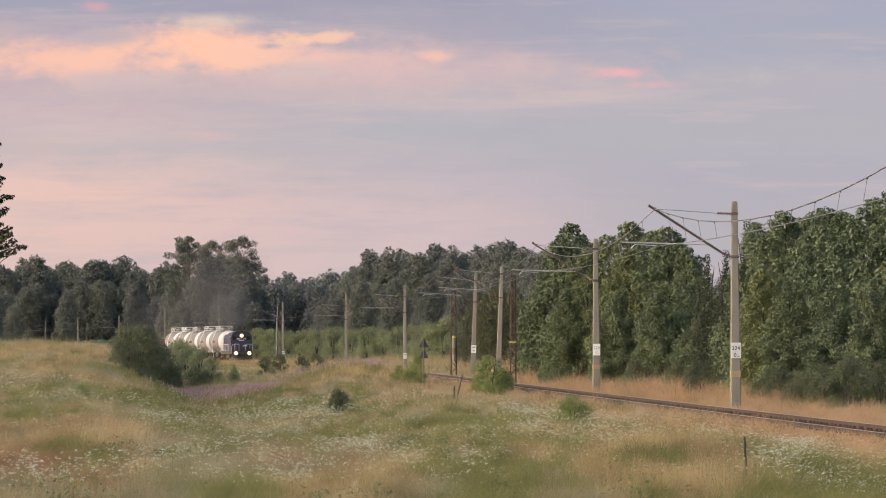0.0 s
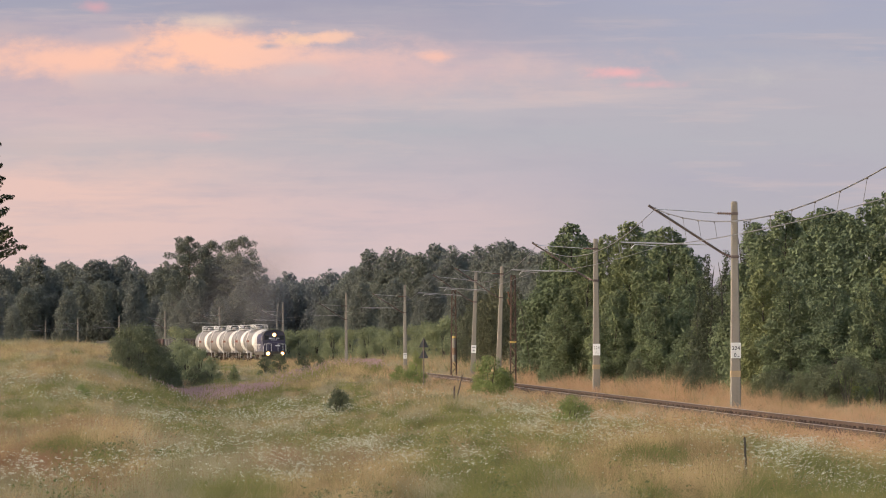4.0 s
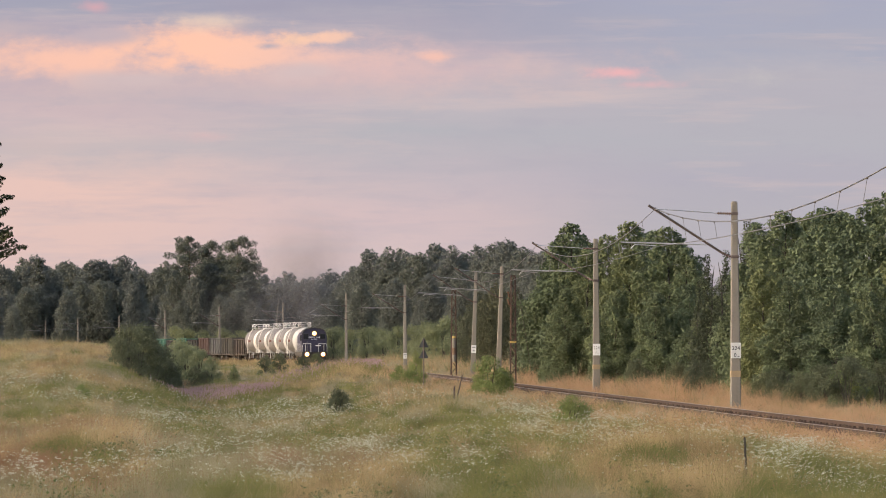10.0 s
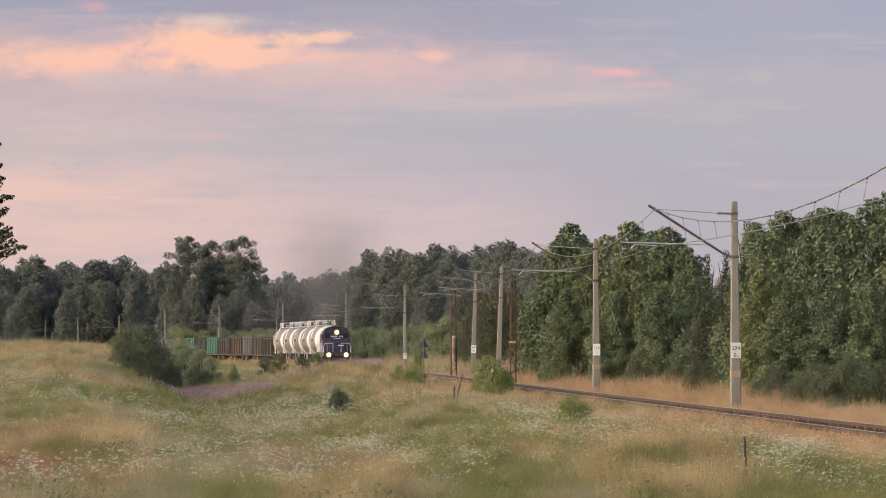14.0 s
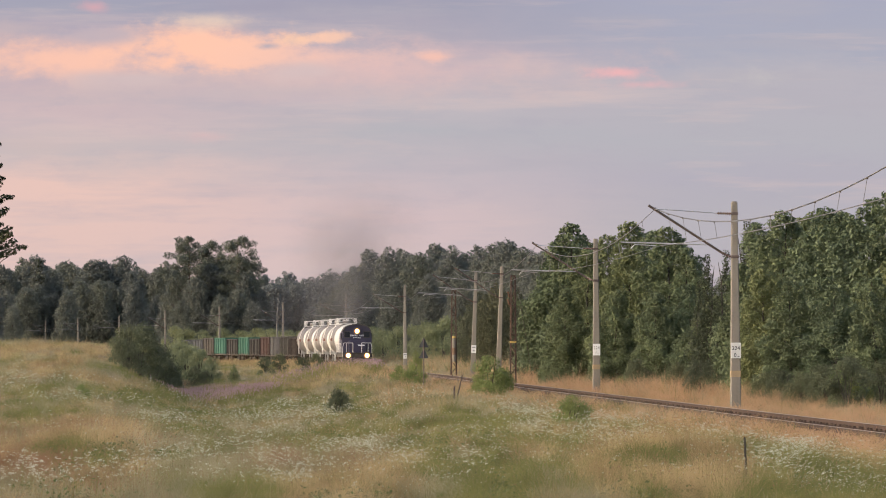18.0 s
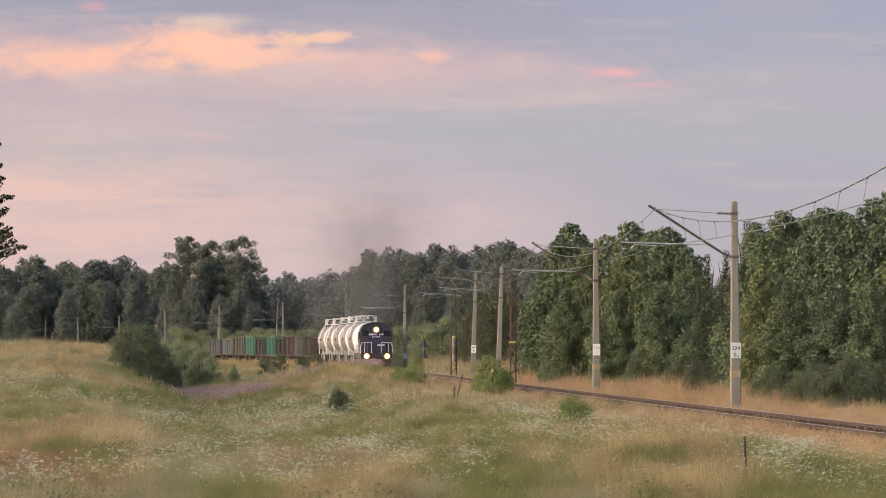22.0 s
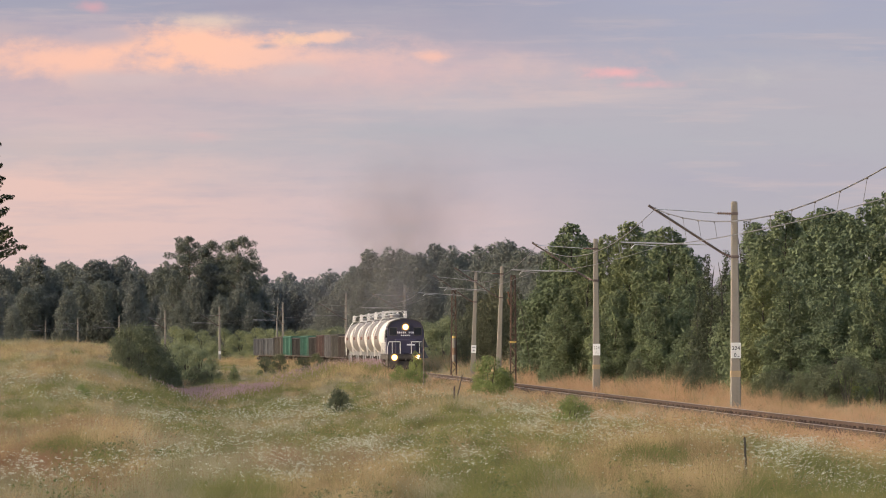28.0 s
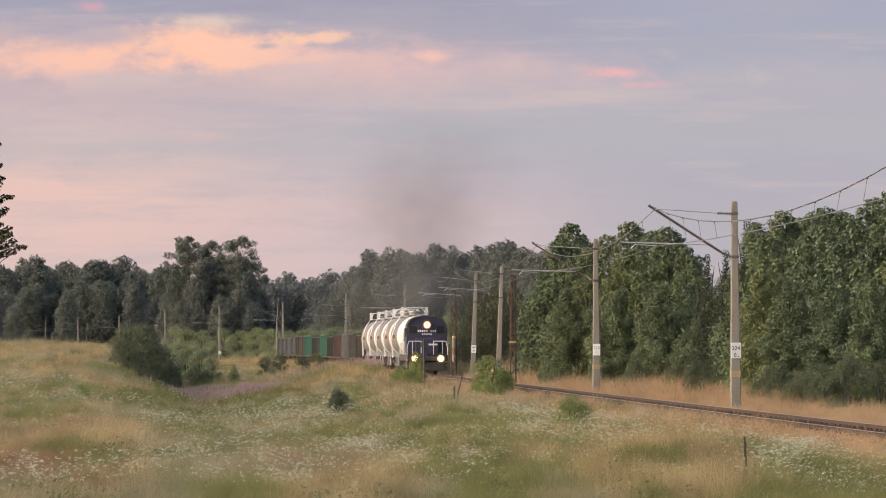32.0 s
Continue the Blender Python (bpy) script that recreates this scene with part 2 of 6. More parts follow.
# skyline trees: distance haze is painted in as a paler, bluer leaf colour
M["hazed_wood"] = leafage("hazed_far_leaves", (0.14, 0.154, 0.156, 1), (0.17, 0.18, 0.178, 1), (0.16, 0.175, 0.166, 1), 0.55, 0.8)
M["g_green"] = leafage("green_grass", (0.0942, 0.104, 0.0359, 1), (0.247, 0.237, 0.0918, 1), (0.212, 0.204, 0.0778, 1), 0.45, 0.8, 1.1, (1, 0.16, 1), 2.6)
M["g_straw"] = leafage("straw_grass", (0.202, 0.148, 0.0768, 1), (0.495, 0.376, 0.211, 1), (0.393, 0.296, 0.161, 1), 0.45, 0.8, 1.1, (1, 0.16, 1), 2.6)
M["g_rust"] = leafage("russet_grass", (0.272, 0.171, 0.0992, 1), (0.565, 0.369, 0.23, 1), (0.468, 0.297, 0.181, 1), 0.45, 0.8, 1.1, (1, 0.16, 1), 2.6)
M["g_brown"] = leafage("brown_field_grass", (0.168, 0.0989, 0.0572, 1), (0.347, 0.215, 0.134, 1), (0.291, 0.181, 0.11, 1), 0.45, 0.8, 1.1, (1, 0.16, 1), 2.6)
M["g_sage"] = leafage("sage_grass", (0.175, 0.158, 0.0941, 1), (0.385, 0.347, 0.232, 1), (0.316, 0.285, 0.188, 1), 0.45, 0.8, 1.1, (1, 0.16, 1), 2.6)
M["herb"] = leafage("meadow_herbs", (0.0625, 0.0792, 0.0288, 1), (0.163, 0.18, 0.072, 1), (0.15, 0.156, 0.06, 1), 0.3, 0.7, 0.3)
M["seed"] = leafage("brown_seed_heads", (0.13, 0.08, 0.05, 1), (0.27, 0.165, 0.1, 1), (0.22, 0.14, 0.085, 1), 0.35, 0.8, 0.4)
M["fl_white"] = leafage("white_umbels", (0.36, 0.37, 0.27, 1), (0.6, 0.6, 0.52, 1), (0.5, 0.5, 0.41, 1), 0.3, 0.8, 0.4)
M["fl_pink"] = leafage("pink_willowherb", (0.27, 0.17, 0.195, 1), (0.42, 0.29, 0.315, 1), (0.36, 0.245, 0.27, 1), 0.3, 0.8, 0.6)
M["navy"] = surface("navy_loco_paint", (0.024, 0.02, 0.05, 1), (0.034, 0.026, 0.046, 1), 0.45, 0, 14, 1.0, 0.05)
M["roof_dark"] = surface("sooty_roof_paint", (0.035, 0.03, 0.032, 1), (0.06, 0.05, 0.045, 1), 0.7)
M["white_rail"] = surface("white_handrail_paint", (0.52, 0.51, 0.5, 1), (0.38, 0.37, 0.35, 1), 0.5)
M["letter"] = surface("pale_letter_paint", (0.55, 0.55, 0.6, 1), (0.42, 0.42, 0.46, 1), 0.5)
M["under"] = surface("dirty_underframe", (0.05, 0.042, 0.036, 1), (0.1, 0.075, 0.055, 1), 0.85)
M["orange"] = surface("faded_orange_band", (0.14, 0.05, 0.035, 1), (0.16, 0.1, 0.085, 1), 0.7, 0, 12, 1.6)


def glass_dark():
    k = Nodes("cab_glass")
    p = k.n("ShaderNodeBsdfPrincipled", Roughness=0.06)
    p.inputs["Base Color"].default_value = (0.02, 0.022, 0.028, 1)
    return k.done(p.outputs[0])


def tank_paint():
    """White tank paint with grey spill stains that run down from the filling dome in the middle."""
    k = Nodes("tank_white_stained")
    co = k.coord()
    sep = k.t.nodes.new("ShaderNodeSeparateXYZ")
    k.link(co, sep.inputs[0])
    run = k.noise(co, 1.6, 4.0, 0.65, (1, 1, 0.12))
    grain = k.noise(co, 11.0, 3.0, 0.6)
    mid = k.math("MULTIPLY", k.math("ADD", sep.outputs[1], 5.25), 2.0, clamp=True)
    fac = k.math("MULTIPLY", k.math("ADD", k.math("MULTIPLY", mid, 0.93), k.math("MULTIPLY", k.math("SUBTRACT", run, 0.5), 1.0), clamp=True), 0.95)
    col = k.mix(fac, (0.5, 0.48, 0.46, 1), (0.115, 0.1, 0.096, 1))
    col = k.mix(k.math("MULTIPLY", k.math("GREATER_THAN", grain, 0.66), 0.35), col, (0.3, 0.22, 0.17, 1))
    p = k.n("ShaderNodeBsdfPrincipled", Roughness=0.5)
    k.link(col, p.inputs["Base Color"])
    b = k.n("ShaderNodeBump", Strength=0.08, Distance=0.02)
    k.link(grain, b.inputs["Height"])
    k.link(b.outputs[0], p.inputs["Normal"])
    return k.done(p.outputs[0])


def smoke_haze(name, density):
    """Thin diesel smoke: densest in the heart of a puff, nothing at its rim."""
    k = Nodes(name)
    co = k.coord()
    sep = k.t.nodes.new("ShaderNodeSeparateXYZ")
    k.link(co, sep.inputs[0])
    r2 = k.math("ADD", k.math("MULTIPLY", sep.outputs[0], sep.outputs[0]), k.math("MULTIPLY", sep.outputs[2], sep.outputs[2]))
    heart = k.math("SUBTRACT", 1.0, r2, clamp=True)
    heart = k.math("MULTIPLY", heart, heart)
    curl = k.noise(co, 1.7, 4.0, 0.6)
    a = k.math("MULTIPLY", k.math("MULTIPLY", heart, density), k.math("ADD", 0.25, k.math("MULTIPLY", curl, 1.5)))
    d = k.n("ShaderNodeBsdfDiffuse", Color=(0.135, 0.13, 0.14, 1))
    t = k.n("ShaderNodeBsdfTransparent")
    mx = k.n("ShaderNodeMixShader")
    k.link(a, mx.inputs[0])
    k.link(t.outputs[0], mx.inputs[1])
    k.link(d.outputs[0], mx.inputs[2])
    return k.done(mx.outputs[0])


def soil():
    """Meadow soil under the grass: earth, thatch and green sward in patches."""
    k = Nodes("meadow_soil")
    co = k.coord()
    a = k.noise(co, 0.06, 4.0, 0.6)
    b = k.noise(co, 0.8, 4.0, 0.65)
    c = k.noise(co, 14.0, 3.0, 0.6)
    col = k.mix(k.math("MULTIPLY", k.math("SUBTRACT", a, 0.35), 3.0, clamp=True), (0.19, 0.145, 0.075, 1), (0.125, 0.122, 0.052, 1))
    col = k.mix(k.math("MULTIPLY", k.math("SUBTRACT", b, 0.45), 3.0, clamp=True), col, (0.23, 0.165, 0.085, 1))
    col = k.mix(k.math("MULTIPLY", c, 0.35), col, (0.11, 0.095, 0.05, 1))
    p = k.n("ShaderNodeBsdfPrincipled", Roughness=0.95)
    k.link(col, p.inputs["Base Color"])
    bp = k.n("ShaderNodeBump", Strength=0.7, Distance=0.08)
    k.link(b, bp.inputs["Height"])
    k.link(bp.outputs[0], p.inputs["Normal"])
    return k.done(p.outputs[0])


M["lamp"] = headlamp_glow()
M["glass"] = glass_dark()
M["tank"] = tank_paint()
M["soil"] = soil()
M["smoke"] = smoke_haze("diesel_smoke", 0.18)
M["smoke_thick"] = smoke_haze("diesel_smoke_thick", 0.4)
BODY = {}
for key, a, b in (("brown", (0.085, 0.058, 0.045, 1), (0.05, 0.036, 0.032, 1)), ("olive", (0.085, 0.068, 0.05, 1), (0.05, 0.042, 0.034, 1)),
                  ("slate", (0.12, 0.115, 0.118, 1), (0.06, 0.058, 0.058, 1)), ("russet", (0.13, 0.06, 0.05, 1), (0.075, 0.042, 0.038, 1)),
                  ("soot", (0.06, 0.05, 0.045, 1), (0.035, 0.03, 0.03, 1)), ("green", (0.05, 0.165, 0.12, 1), (0.05, 0.115, 0.088, 1)),
                  ("taupe", (0.14, 0.115, 0.095, 1), (0.08, 0.066, 0.058, 1)), ("pale", (0.13, 0.135, 0.15, 1), (0.08, 0.082, 0.09, 1)),
                  ("lead", (0.09, 0.092, 0.105, 1), (0.055, 0.056, 0.064, 1))):
    dim = 0.62 if key == "green" else 0.38
    a, b = tuple(v * dim for v in a[:3]) + (1,), tuple(v * dim * 0.9 for v in b[:3]) + (1,)
    BODY[key] = surface(key + "_wagon_paint", a, b, 0.75, 0, 12, 1.2, 0.15, 0.1, (1, 1, 0.3))
    # posts are dustier and scuffed paler, most of all on the grey wagons
    dust, vary = {"green": (0.0, 0.15), "soot": (0.006, 0.4), "pale": (0.04, 0.5), "lead": (0.04, 0.5), "slate": (0.055, 0.6), "olive": (0.035, 0.6)}.get(key, (0.008, 0.6))
    c, d = tuple(v + dust for v in a[:3]) + (1,), tuple(v * 0.9 + dust * 0.4 for v in b[:3]) + (1,)
    BODY[key + "_post"] = surface(key + "_scuffed_paint", c, d, 0.8, 0, 8, 2.0, 0.15, vary)

# ---- geometry helpers ----


def mesh_of(name, verts, faces, material=None, smooth=False):
    me = bpy.data.meshes.new(name)
    me.from_pydata([tuple(v) for v in verts], [], [tuple(f) for f in faces])
    if material:
        me.materials.append(material)
    if smooth:
        me.polygons.foreach_set("use_smooth", [True] * len(me.polygons))
    me.update()
    return me


def big_mesh(name, co, per_face, material):
    """A mesh of loose faces with per_face corners each, from an array of corners."""
    co = np.ascontiguousarray(co.reshape(-1, 3), dtype=np.float32)
    n = len(co) // per_face
    me = bpy.data.meshes.new(name)
    me.vertices.add(len(co))
    me.vertices.foreach_set("co", co.ravel())
    me.loops.add(n * per_face)
    me.loops.foreach_set("vertex_index", np.arange(n * per_face, dtype=np.int32))
    me.polygons.add(n)
    me.polygons.foreach_set("loop_start", np.arange(0, n * per_face, per_face, dtype=np.int32))
    me.update(calc_edges=True)
    me.materials.append(material)
    return me


def part(name, bm, material, parent=None, label=""):
    """Links a bmesh as one mesh object under a thing or a part."""
    me = bpy.data.meshes.new(name)
    bm.to_mesh(me)
    bm.free()
    me.materials.append(material)
    ob = new(name, me)
    ob.parent = parent
    if label:
        ob["label"] = label
    return ob


def sub(name, me, parent, m=None, label=""):
    """Links a ready mesh under a thing or a part."""
    ob = new(name, me)
    ob.parent = parent
    if m is not None:
        ob.matrix_basis = m
    if label:
        ob["label"] = label
    return ob


def box(bm, x0, x1, y0, y1, z0, z1, bevel=0.0):
    r = bmesh.ops.create_cube(bm, size=1.0, matrix=Matrix.Translation(((x0 + x1) / 2, (y0 + y1) / 2, (z0 + z1) / 2)) @ Matrix.Diagonal((x1 - x0, y1 - y0, z1 - z0, 1)))
    if bevel:
        edges = list({e for v in r["verts"] for e in v.link_edges})
        bmesh.ops.bevel(bm, geom=edges, offset=bevel, segments=2, affect="EDGES", profile=0.5)
    return bm


def rod(bm, a, b, r0, r1=None, seg=8):
    """A round bar from a to b."""
    a, b = Vector(a), Vector(b)
    d = b - a
    m = Matrix.Translation((a + b) / 2) @ d.to_track_quat("Z", "Y").to_matrix().to_4x4()
    bmesh.ops.create_cone(bm, cap_ends=True, segments=seg, radius1=r0, radius2=r0 if r1 is None else r1, depth=d.length, matrix=m)
    return bm


def tube_along(pts, radius, seg=6):
    """Vertices and faces of a tube along points, with a radius for each point."""
    pts = [Vector(p) for p in pts]
    vs, fs = [], []
    for i, p in enumerate(pts):
        d = (pts[min(i + 1, len(pts) - 1)] - pts[max(i - 1, 0)]).normalized()
        s = d.orthogonal().normalized()
        t = d.cross(s)
        r = radius[i] if isinstance(radius, (list, tuple)) else radius
        for j in range(seg):
            w = 2 * math.pi * j / seg
            vs.append(p + s * (r * math.cos(w)) + t * (r * math.sin(w)))
        if i:
            for j in range(seg):
                a0, a1 = (i - 1) * seg + j, (i - 1) * seg + (j + 1) % seg
                fs.append((a0, a1, a1 + seg, a0 + seg))
    return vs, fs


def thing(name, label, category, group="", kind="", at=None):
    ob = new(name)
    ob.empty_display_size = 0.3
    if at is not None:
        ob.matrix_basis = at
    return tagged(ob, label, category, group, kind)


# ---- the line of the track: s in metres along it, s = 0 at 93 m from the camera ----
STEP = 1.0
S = np.arange(-140.0, 1150.0, STEP)


def heading(s):
    u = np.clip(s, 0, 493.0) / 279.0
    return 0.0611 - 0.004 * u - 0.0635 * u ** 2 / 2 + 0.1276 * u ** 3 / 3


TH = heading(S)
mid_th = (TH[1:] + TH[:-1]) / 2
TX = -np.concatenate([[0], np.cumsum(np.sin(mid_th))]) * STEP
TY = np.concatenate([[0], np.cumsum(np.cos(mid_th))]) * STEP
I0 = int(np.argmin(abs(S)))
TX += 10.805 - TX[I0]
TY += 93.0 - TY[I0]


def track(s, off=0.0):
    """Place on the line at s, off metres to its right, and the heading."""
    t = float(np.interp(s, S, TH))
    return float(np.interp(s, S, TX)) + off * math.cos(t), float(np.interp(s, S, TY)) + off * math.sin(t), t


def on_track(s, off=0.0, z=0.0):
    x, y, t = track(s, off)
    return pose(x, y, z, 0, 0, math.degrees(t))


# ---- ground ----


def lattice_noise(x, y, seed):
    """Smooth value noise on a unit grid, for arrays."""
    xi, yi = np.floor(x).astype(np.int64), np.floor(y).astype(np.int64)
    fx, fy = x - xi, y - yi
    fx, fy = fx * fx * (3 - 2 * fx), fy * fy * (3 - 2 * fy)

    def h(a, b):
        n = (a * 374761393 + b * 668265263 + seed * 982451653) & 0x7FFFFFFF
        n = ((n ^ (n >> 13)) * 1274126177) & 0x7FFFFFFF
        return ((n ^ (n >> 16)) & 0xFFFF) / 65535.0
    return (h(xi, yi) * (1 - fx) + h(xi + 1, yi) * fx) * (1 - fy) + (h(xi, yi + 1) * (1 - fx) + h(xi + 1, yi + 1) * fx) * fy


def smooth(a, b, v):
    w = np.clip((v - a) / (b - a), 0, 1)
    return w * w * (3 - 2 * w)


def ditch_side(x, y):
    """Metres to the left of the ditch that runs from the near field towards the left."""
    return (0.3 - 0.0925 * (np.minimum(y, 420) - 70)) - x


def off_track(x, y):
    return (x - np.interp(y, TY, TX)) * np.cos(np.interp(y, TY, TH))


def ground_z(x, y):
    """Height of the ground: the low bank of the line, a hollow beside it, and a rounded hill beyond the ditch."""
    x, y = np.asarray(x, float), np.asarray(y, float)
    d = ditch_side(x, y)
    off = off_track(x, y)
    near = -0.36 + 0.65 * smooth(55, 0, y)
    bank = near + 0.4 * smooth(225, 300, y) * smooth(560, 470, y)
    low = near - 0.45 * smooth(72, 125, y) * smooth(460, 330, y)
    z = low + (bank - low) * smooth(-11.5, -5.2, off)
    hill = np.interp(y, [0, 65, 140, 200, 260, 320, 400, 520, 700], [0, 0, 0.75, 1.7, 2.65, 2.9, 1.8, 0.7, 0.0])
    reach = np.interp(y, [100, 230, 310], [9.5, 6.5, 3.2])
    z = z + hill * smooth(0.0, 1.0, (d + 0.8) / reach)
    z = z - 0.3 * np.exp(-(d / 3.2) ** 2) * smooth(60, 90, y) * smooth(340, 260, y)
    # a hummock in the near field, and another by the ditch
    z = z + 0.42 * np.exp(-((x - 3.9) / 1.7) ** 2 - ((y - 70) / 9) ** 2) + 0.25 * np.exp(-((x + 6.5) / 2.2) ** 2 - ((y - 84) / 9) ** 2)
    rough = smooth(2.5, 6, abs(off))
    z = z + (0.26 * (lattice_noise(x * 0.16, y * 0.06, 3) - 0.5) + 0.16 * (lattice_noise(x * 0.45, y * 0.16, 9) - 0.5)) * rough + 0.08 * (lattice_noise(x * 0.7, y * 0.5, 8) - 0.5)
    flat = smooth(3.2, 1.8, abs(off))
    return z * (1 - flat) - 0.44 * flat


def graded(lo, hi, dense_lo, dense_hi, step):
    mid = np.arange(dense_lo, dense_hi + step, step)
    left, right, w = [], [], step
    p = dense_lo
    while p > lo:
        w *= 1.35
        p -= w
        left.append(p)
    p, w = mid[-1], step
    while p < hi:
        w *= 1.35
        p += w
        right.append(p)
    return np.array(left[::-1] + list(mid) + right)


gx, gy = graded(-4500, 4500, -62, 40, 0.8), graded(-1500, 4700, 20, 460, 1.4)
GX, GY = np.meshgrid(gx, gy)
GZ = ground_z(GX, GY)
nx, ny = len(gx), len(gy)
ii = (np.arange(ny - 1)[:, None] * nx + np.arange(nx - 1)[None, :]).ravel()
me = bpy.data.meshes.new("ground")
me.from_pydata(np.stack([GX.ravel(), GY.ravel(), GZ.ravel()], 1).tolist(), [], np.stack([ii, ii + 1, ii + nx + 1, ii + nx], 1).tolist())
me.polygons.foreach_set("use_smooth", [True] * len(me.polygons))
me.materials.append(M["soil"])
tagged(new("ground", me), "rough summer meadow ground with a shallow ditch", "ground", kind="structure")

# ---- sky, far behind everything ----
me = mesh_of("sky_backdrop", [(-2400, 0, -60), (2400, 0, -60), (2400, 0, 1900), (-2400, 0, 1900)], [(0, 1, 2, 3)], M["sky"])
backdrop = tagged(new("sky_backdrop", me), "dusk sky with peach and violet-grey cloud layers", "sky", kind="structure")
backdrop.location = (0, 3500, 0)

# ---- the track ----


def rail_mesh(name, off, s0, s1, profile, material):
    ss = np.arange(s0, s1 + 0.1, 2.0)
    vs, fs, n = [], [], len(profile)
    for i, s in enumerate(ss):
        for px_, pz in profile:
            x, y, _ = track(s, off + px_)
            vs.append((x, y, pz))
        if i:
            for j in range(n):
                a, b = (i - 1) * n + j, (i - 1) * n + (j + 1) % n
                fs.append((a, b, b + n, a + n))
    return mesh_of(name, vs, fs, material)


line = thing("railway_track", "single railway track with worn rails on dark timber sleepers", "railway track", kind="structure")
FOOT = [(-0.075, -0.17), (0.075, -0.17), (0.075, -0.155), (0.012, -0.14), (0.012, -0.04), (0.036, -0.03), (0.036, -0.006), (-0.036, -0.006), (-0.036, -0.03), (-0.012, -0.04), (-0.012, -0.14), (-0.075, -0.155)]
for off in (-0.755, 0.755):
    rail = sub("rail", rail_mesh("rail", off, -60, 1000, FOOT, M["rail"]), line)
    sub("running_surface", rail_mesh("running_surface", off, -60, 1000, [(-0.033, -0.006), (0.033, -0.006), (0.026, 0.0), (-0.026, 0.0)], M["rail_head"]), rail, label="bright worn top of the rail")
sub("ballast_bed", rail_mesh("ballast_bed", 0, -100, 1000, [(-1.9, -0.6), (-1.4, -0.24), (1.4, -0.24), (1.9, -0.6)], M["ballast"]), line, label="brown stone ballast")

# ---- vegetation makers ----


def leaf_quads(rng, centres, size, outward, broad=(0.45, 0.7)):
    """Small pointed leaves (four corners each) round the given centres, turned every way."""
    n = len(centres)
    face = outward * 0.8 + rng.normal(size=(n, 3)) * 0.55 + np.array([0, 0, 0.45])
    face /= np.linalg.norm(face, axis=1)[:, None]
    a = rng.normal(size=(n, 3))
    a -= (a * face).sum(1)[:, None] * face
    a /= np.linalg.norm(a, axis=1)[:, None]
    b = np.cross(face, a)
    ln = size * rng.uniform(0.6, 1.25, n)[:, None]
    wd = ln * rng.uniform(broad[0], broad[1], n)[:, None]
    c = centres
    return np.stack([c - a * ln * 0.5, c + b * wd * 0.5 + a * ln * 0.06, c + a * ln * 0.5, c - b * wd * 0.5 + a * ln * 0.06], 1)


def lobes_bush(rng, height, radius, base, n):
    """Foliage masses of a bush: all of them carry leaves, and a limb each."""
    out = []
    for i in range(n):
        f = (i + 0.5) / n
        z = base + (height - base) * (0.08 + 0.86 * f)
        env = math.sin(math.pi * min(0.97, 0.22 + 0.74 * f)) ** 0.7
        w = rng.uniform(0, 2 * math.pi)
        r = radius * env * rng.uniform(0.3, 0.95)
        rr = radius * rng.uniform(0.8, 1.25) * 1.75 / n ** 0.5
        out.append((np.array([math.cos(w) * r, math.sin(w) * r, z]), np.array([rr, rr, rr * rng.uniform(0.62, 0.92)])))
    return out, out


def budded(rng, mains, per, size):
    """Smaller tufts that stand out of the upper and outer side of each mass."""
    out = []
    for c, r in mains:
        side = np.array([c[0], c[1], 0.0])
        side /= np.linalg.norm(side) + 0.01
        for _ in range(per):
            v = rng.normal(size=3) + side * 0.7 + np.array([0, 0, 0.5])
            v /= np.linalg.norm(v)
            k = size * rng.uniform(0.7, 1.3)
            out.append((c + v * r * rng.uniform(0.7, 0.95), r * k * np.array([1, 1, 0.8])))
    return out


def lobes_edge(rng, height, radius, base, n):
    """A tree of a wood's edge: leafy from the ground to a ragged, narrowing top."""
    mains = []
    for i in range(n):
        f = (i + 0.5) / n
        z = base + (height - base) * (0.02 + 0.93 * f)
        env = (1 - f ** 2.0) ** 0.7 * (0.82 + 0.18 * min(1.0, 3 * f)) + 0.06
        w = i * 2.4 + rng.uniform(-0.7, 0.7)
        r = radius * env * rng.uniform(0.35, 0.86)
        rr = radius * 0.4 * (1.1 - 0.72 * f) * rng.uniform(0.75, 1.25)
        mains.append((np.array([math.cos(w) * r, math.sin(w) * r, z]), np.array([rr, rr, rr * rng.uniform(0.8, 1.15)])))
    return mains + budded(rng, mains, 9, 0.38), mains


def lobes_dense(rng, height, radius, base, n):
    """A closed, oval crown of overlapping masses, as forest trees grow."""
    mains = []
    for i in range(n):
        f = (i + 0.5) / n
        z = base + (height - base) * (0.03 + 0.92 * f)
        env = (1 - f ** 2.6) ** 0.62 * min(1.0, 0.85 + 0.4 * f) + 0.03
        w = i * 2.4 + rng.uniform(-0.6, 0.6)
        r = radius * env * rng.uniform(0.3, 0.66)
        rr = radius * (0.2 + 0.24 * env) * rng.uniform(0.85, 1.15)
        mains.append((np.array([math.cos(w) * r, math.sin(w) * r, z]), np.array([rr, rr, rr * rng.uniform(0.9, 1.25)])))
    return mains + budded(rng, mains, 10, 0.28), mains


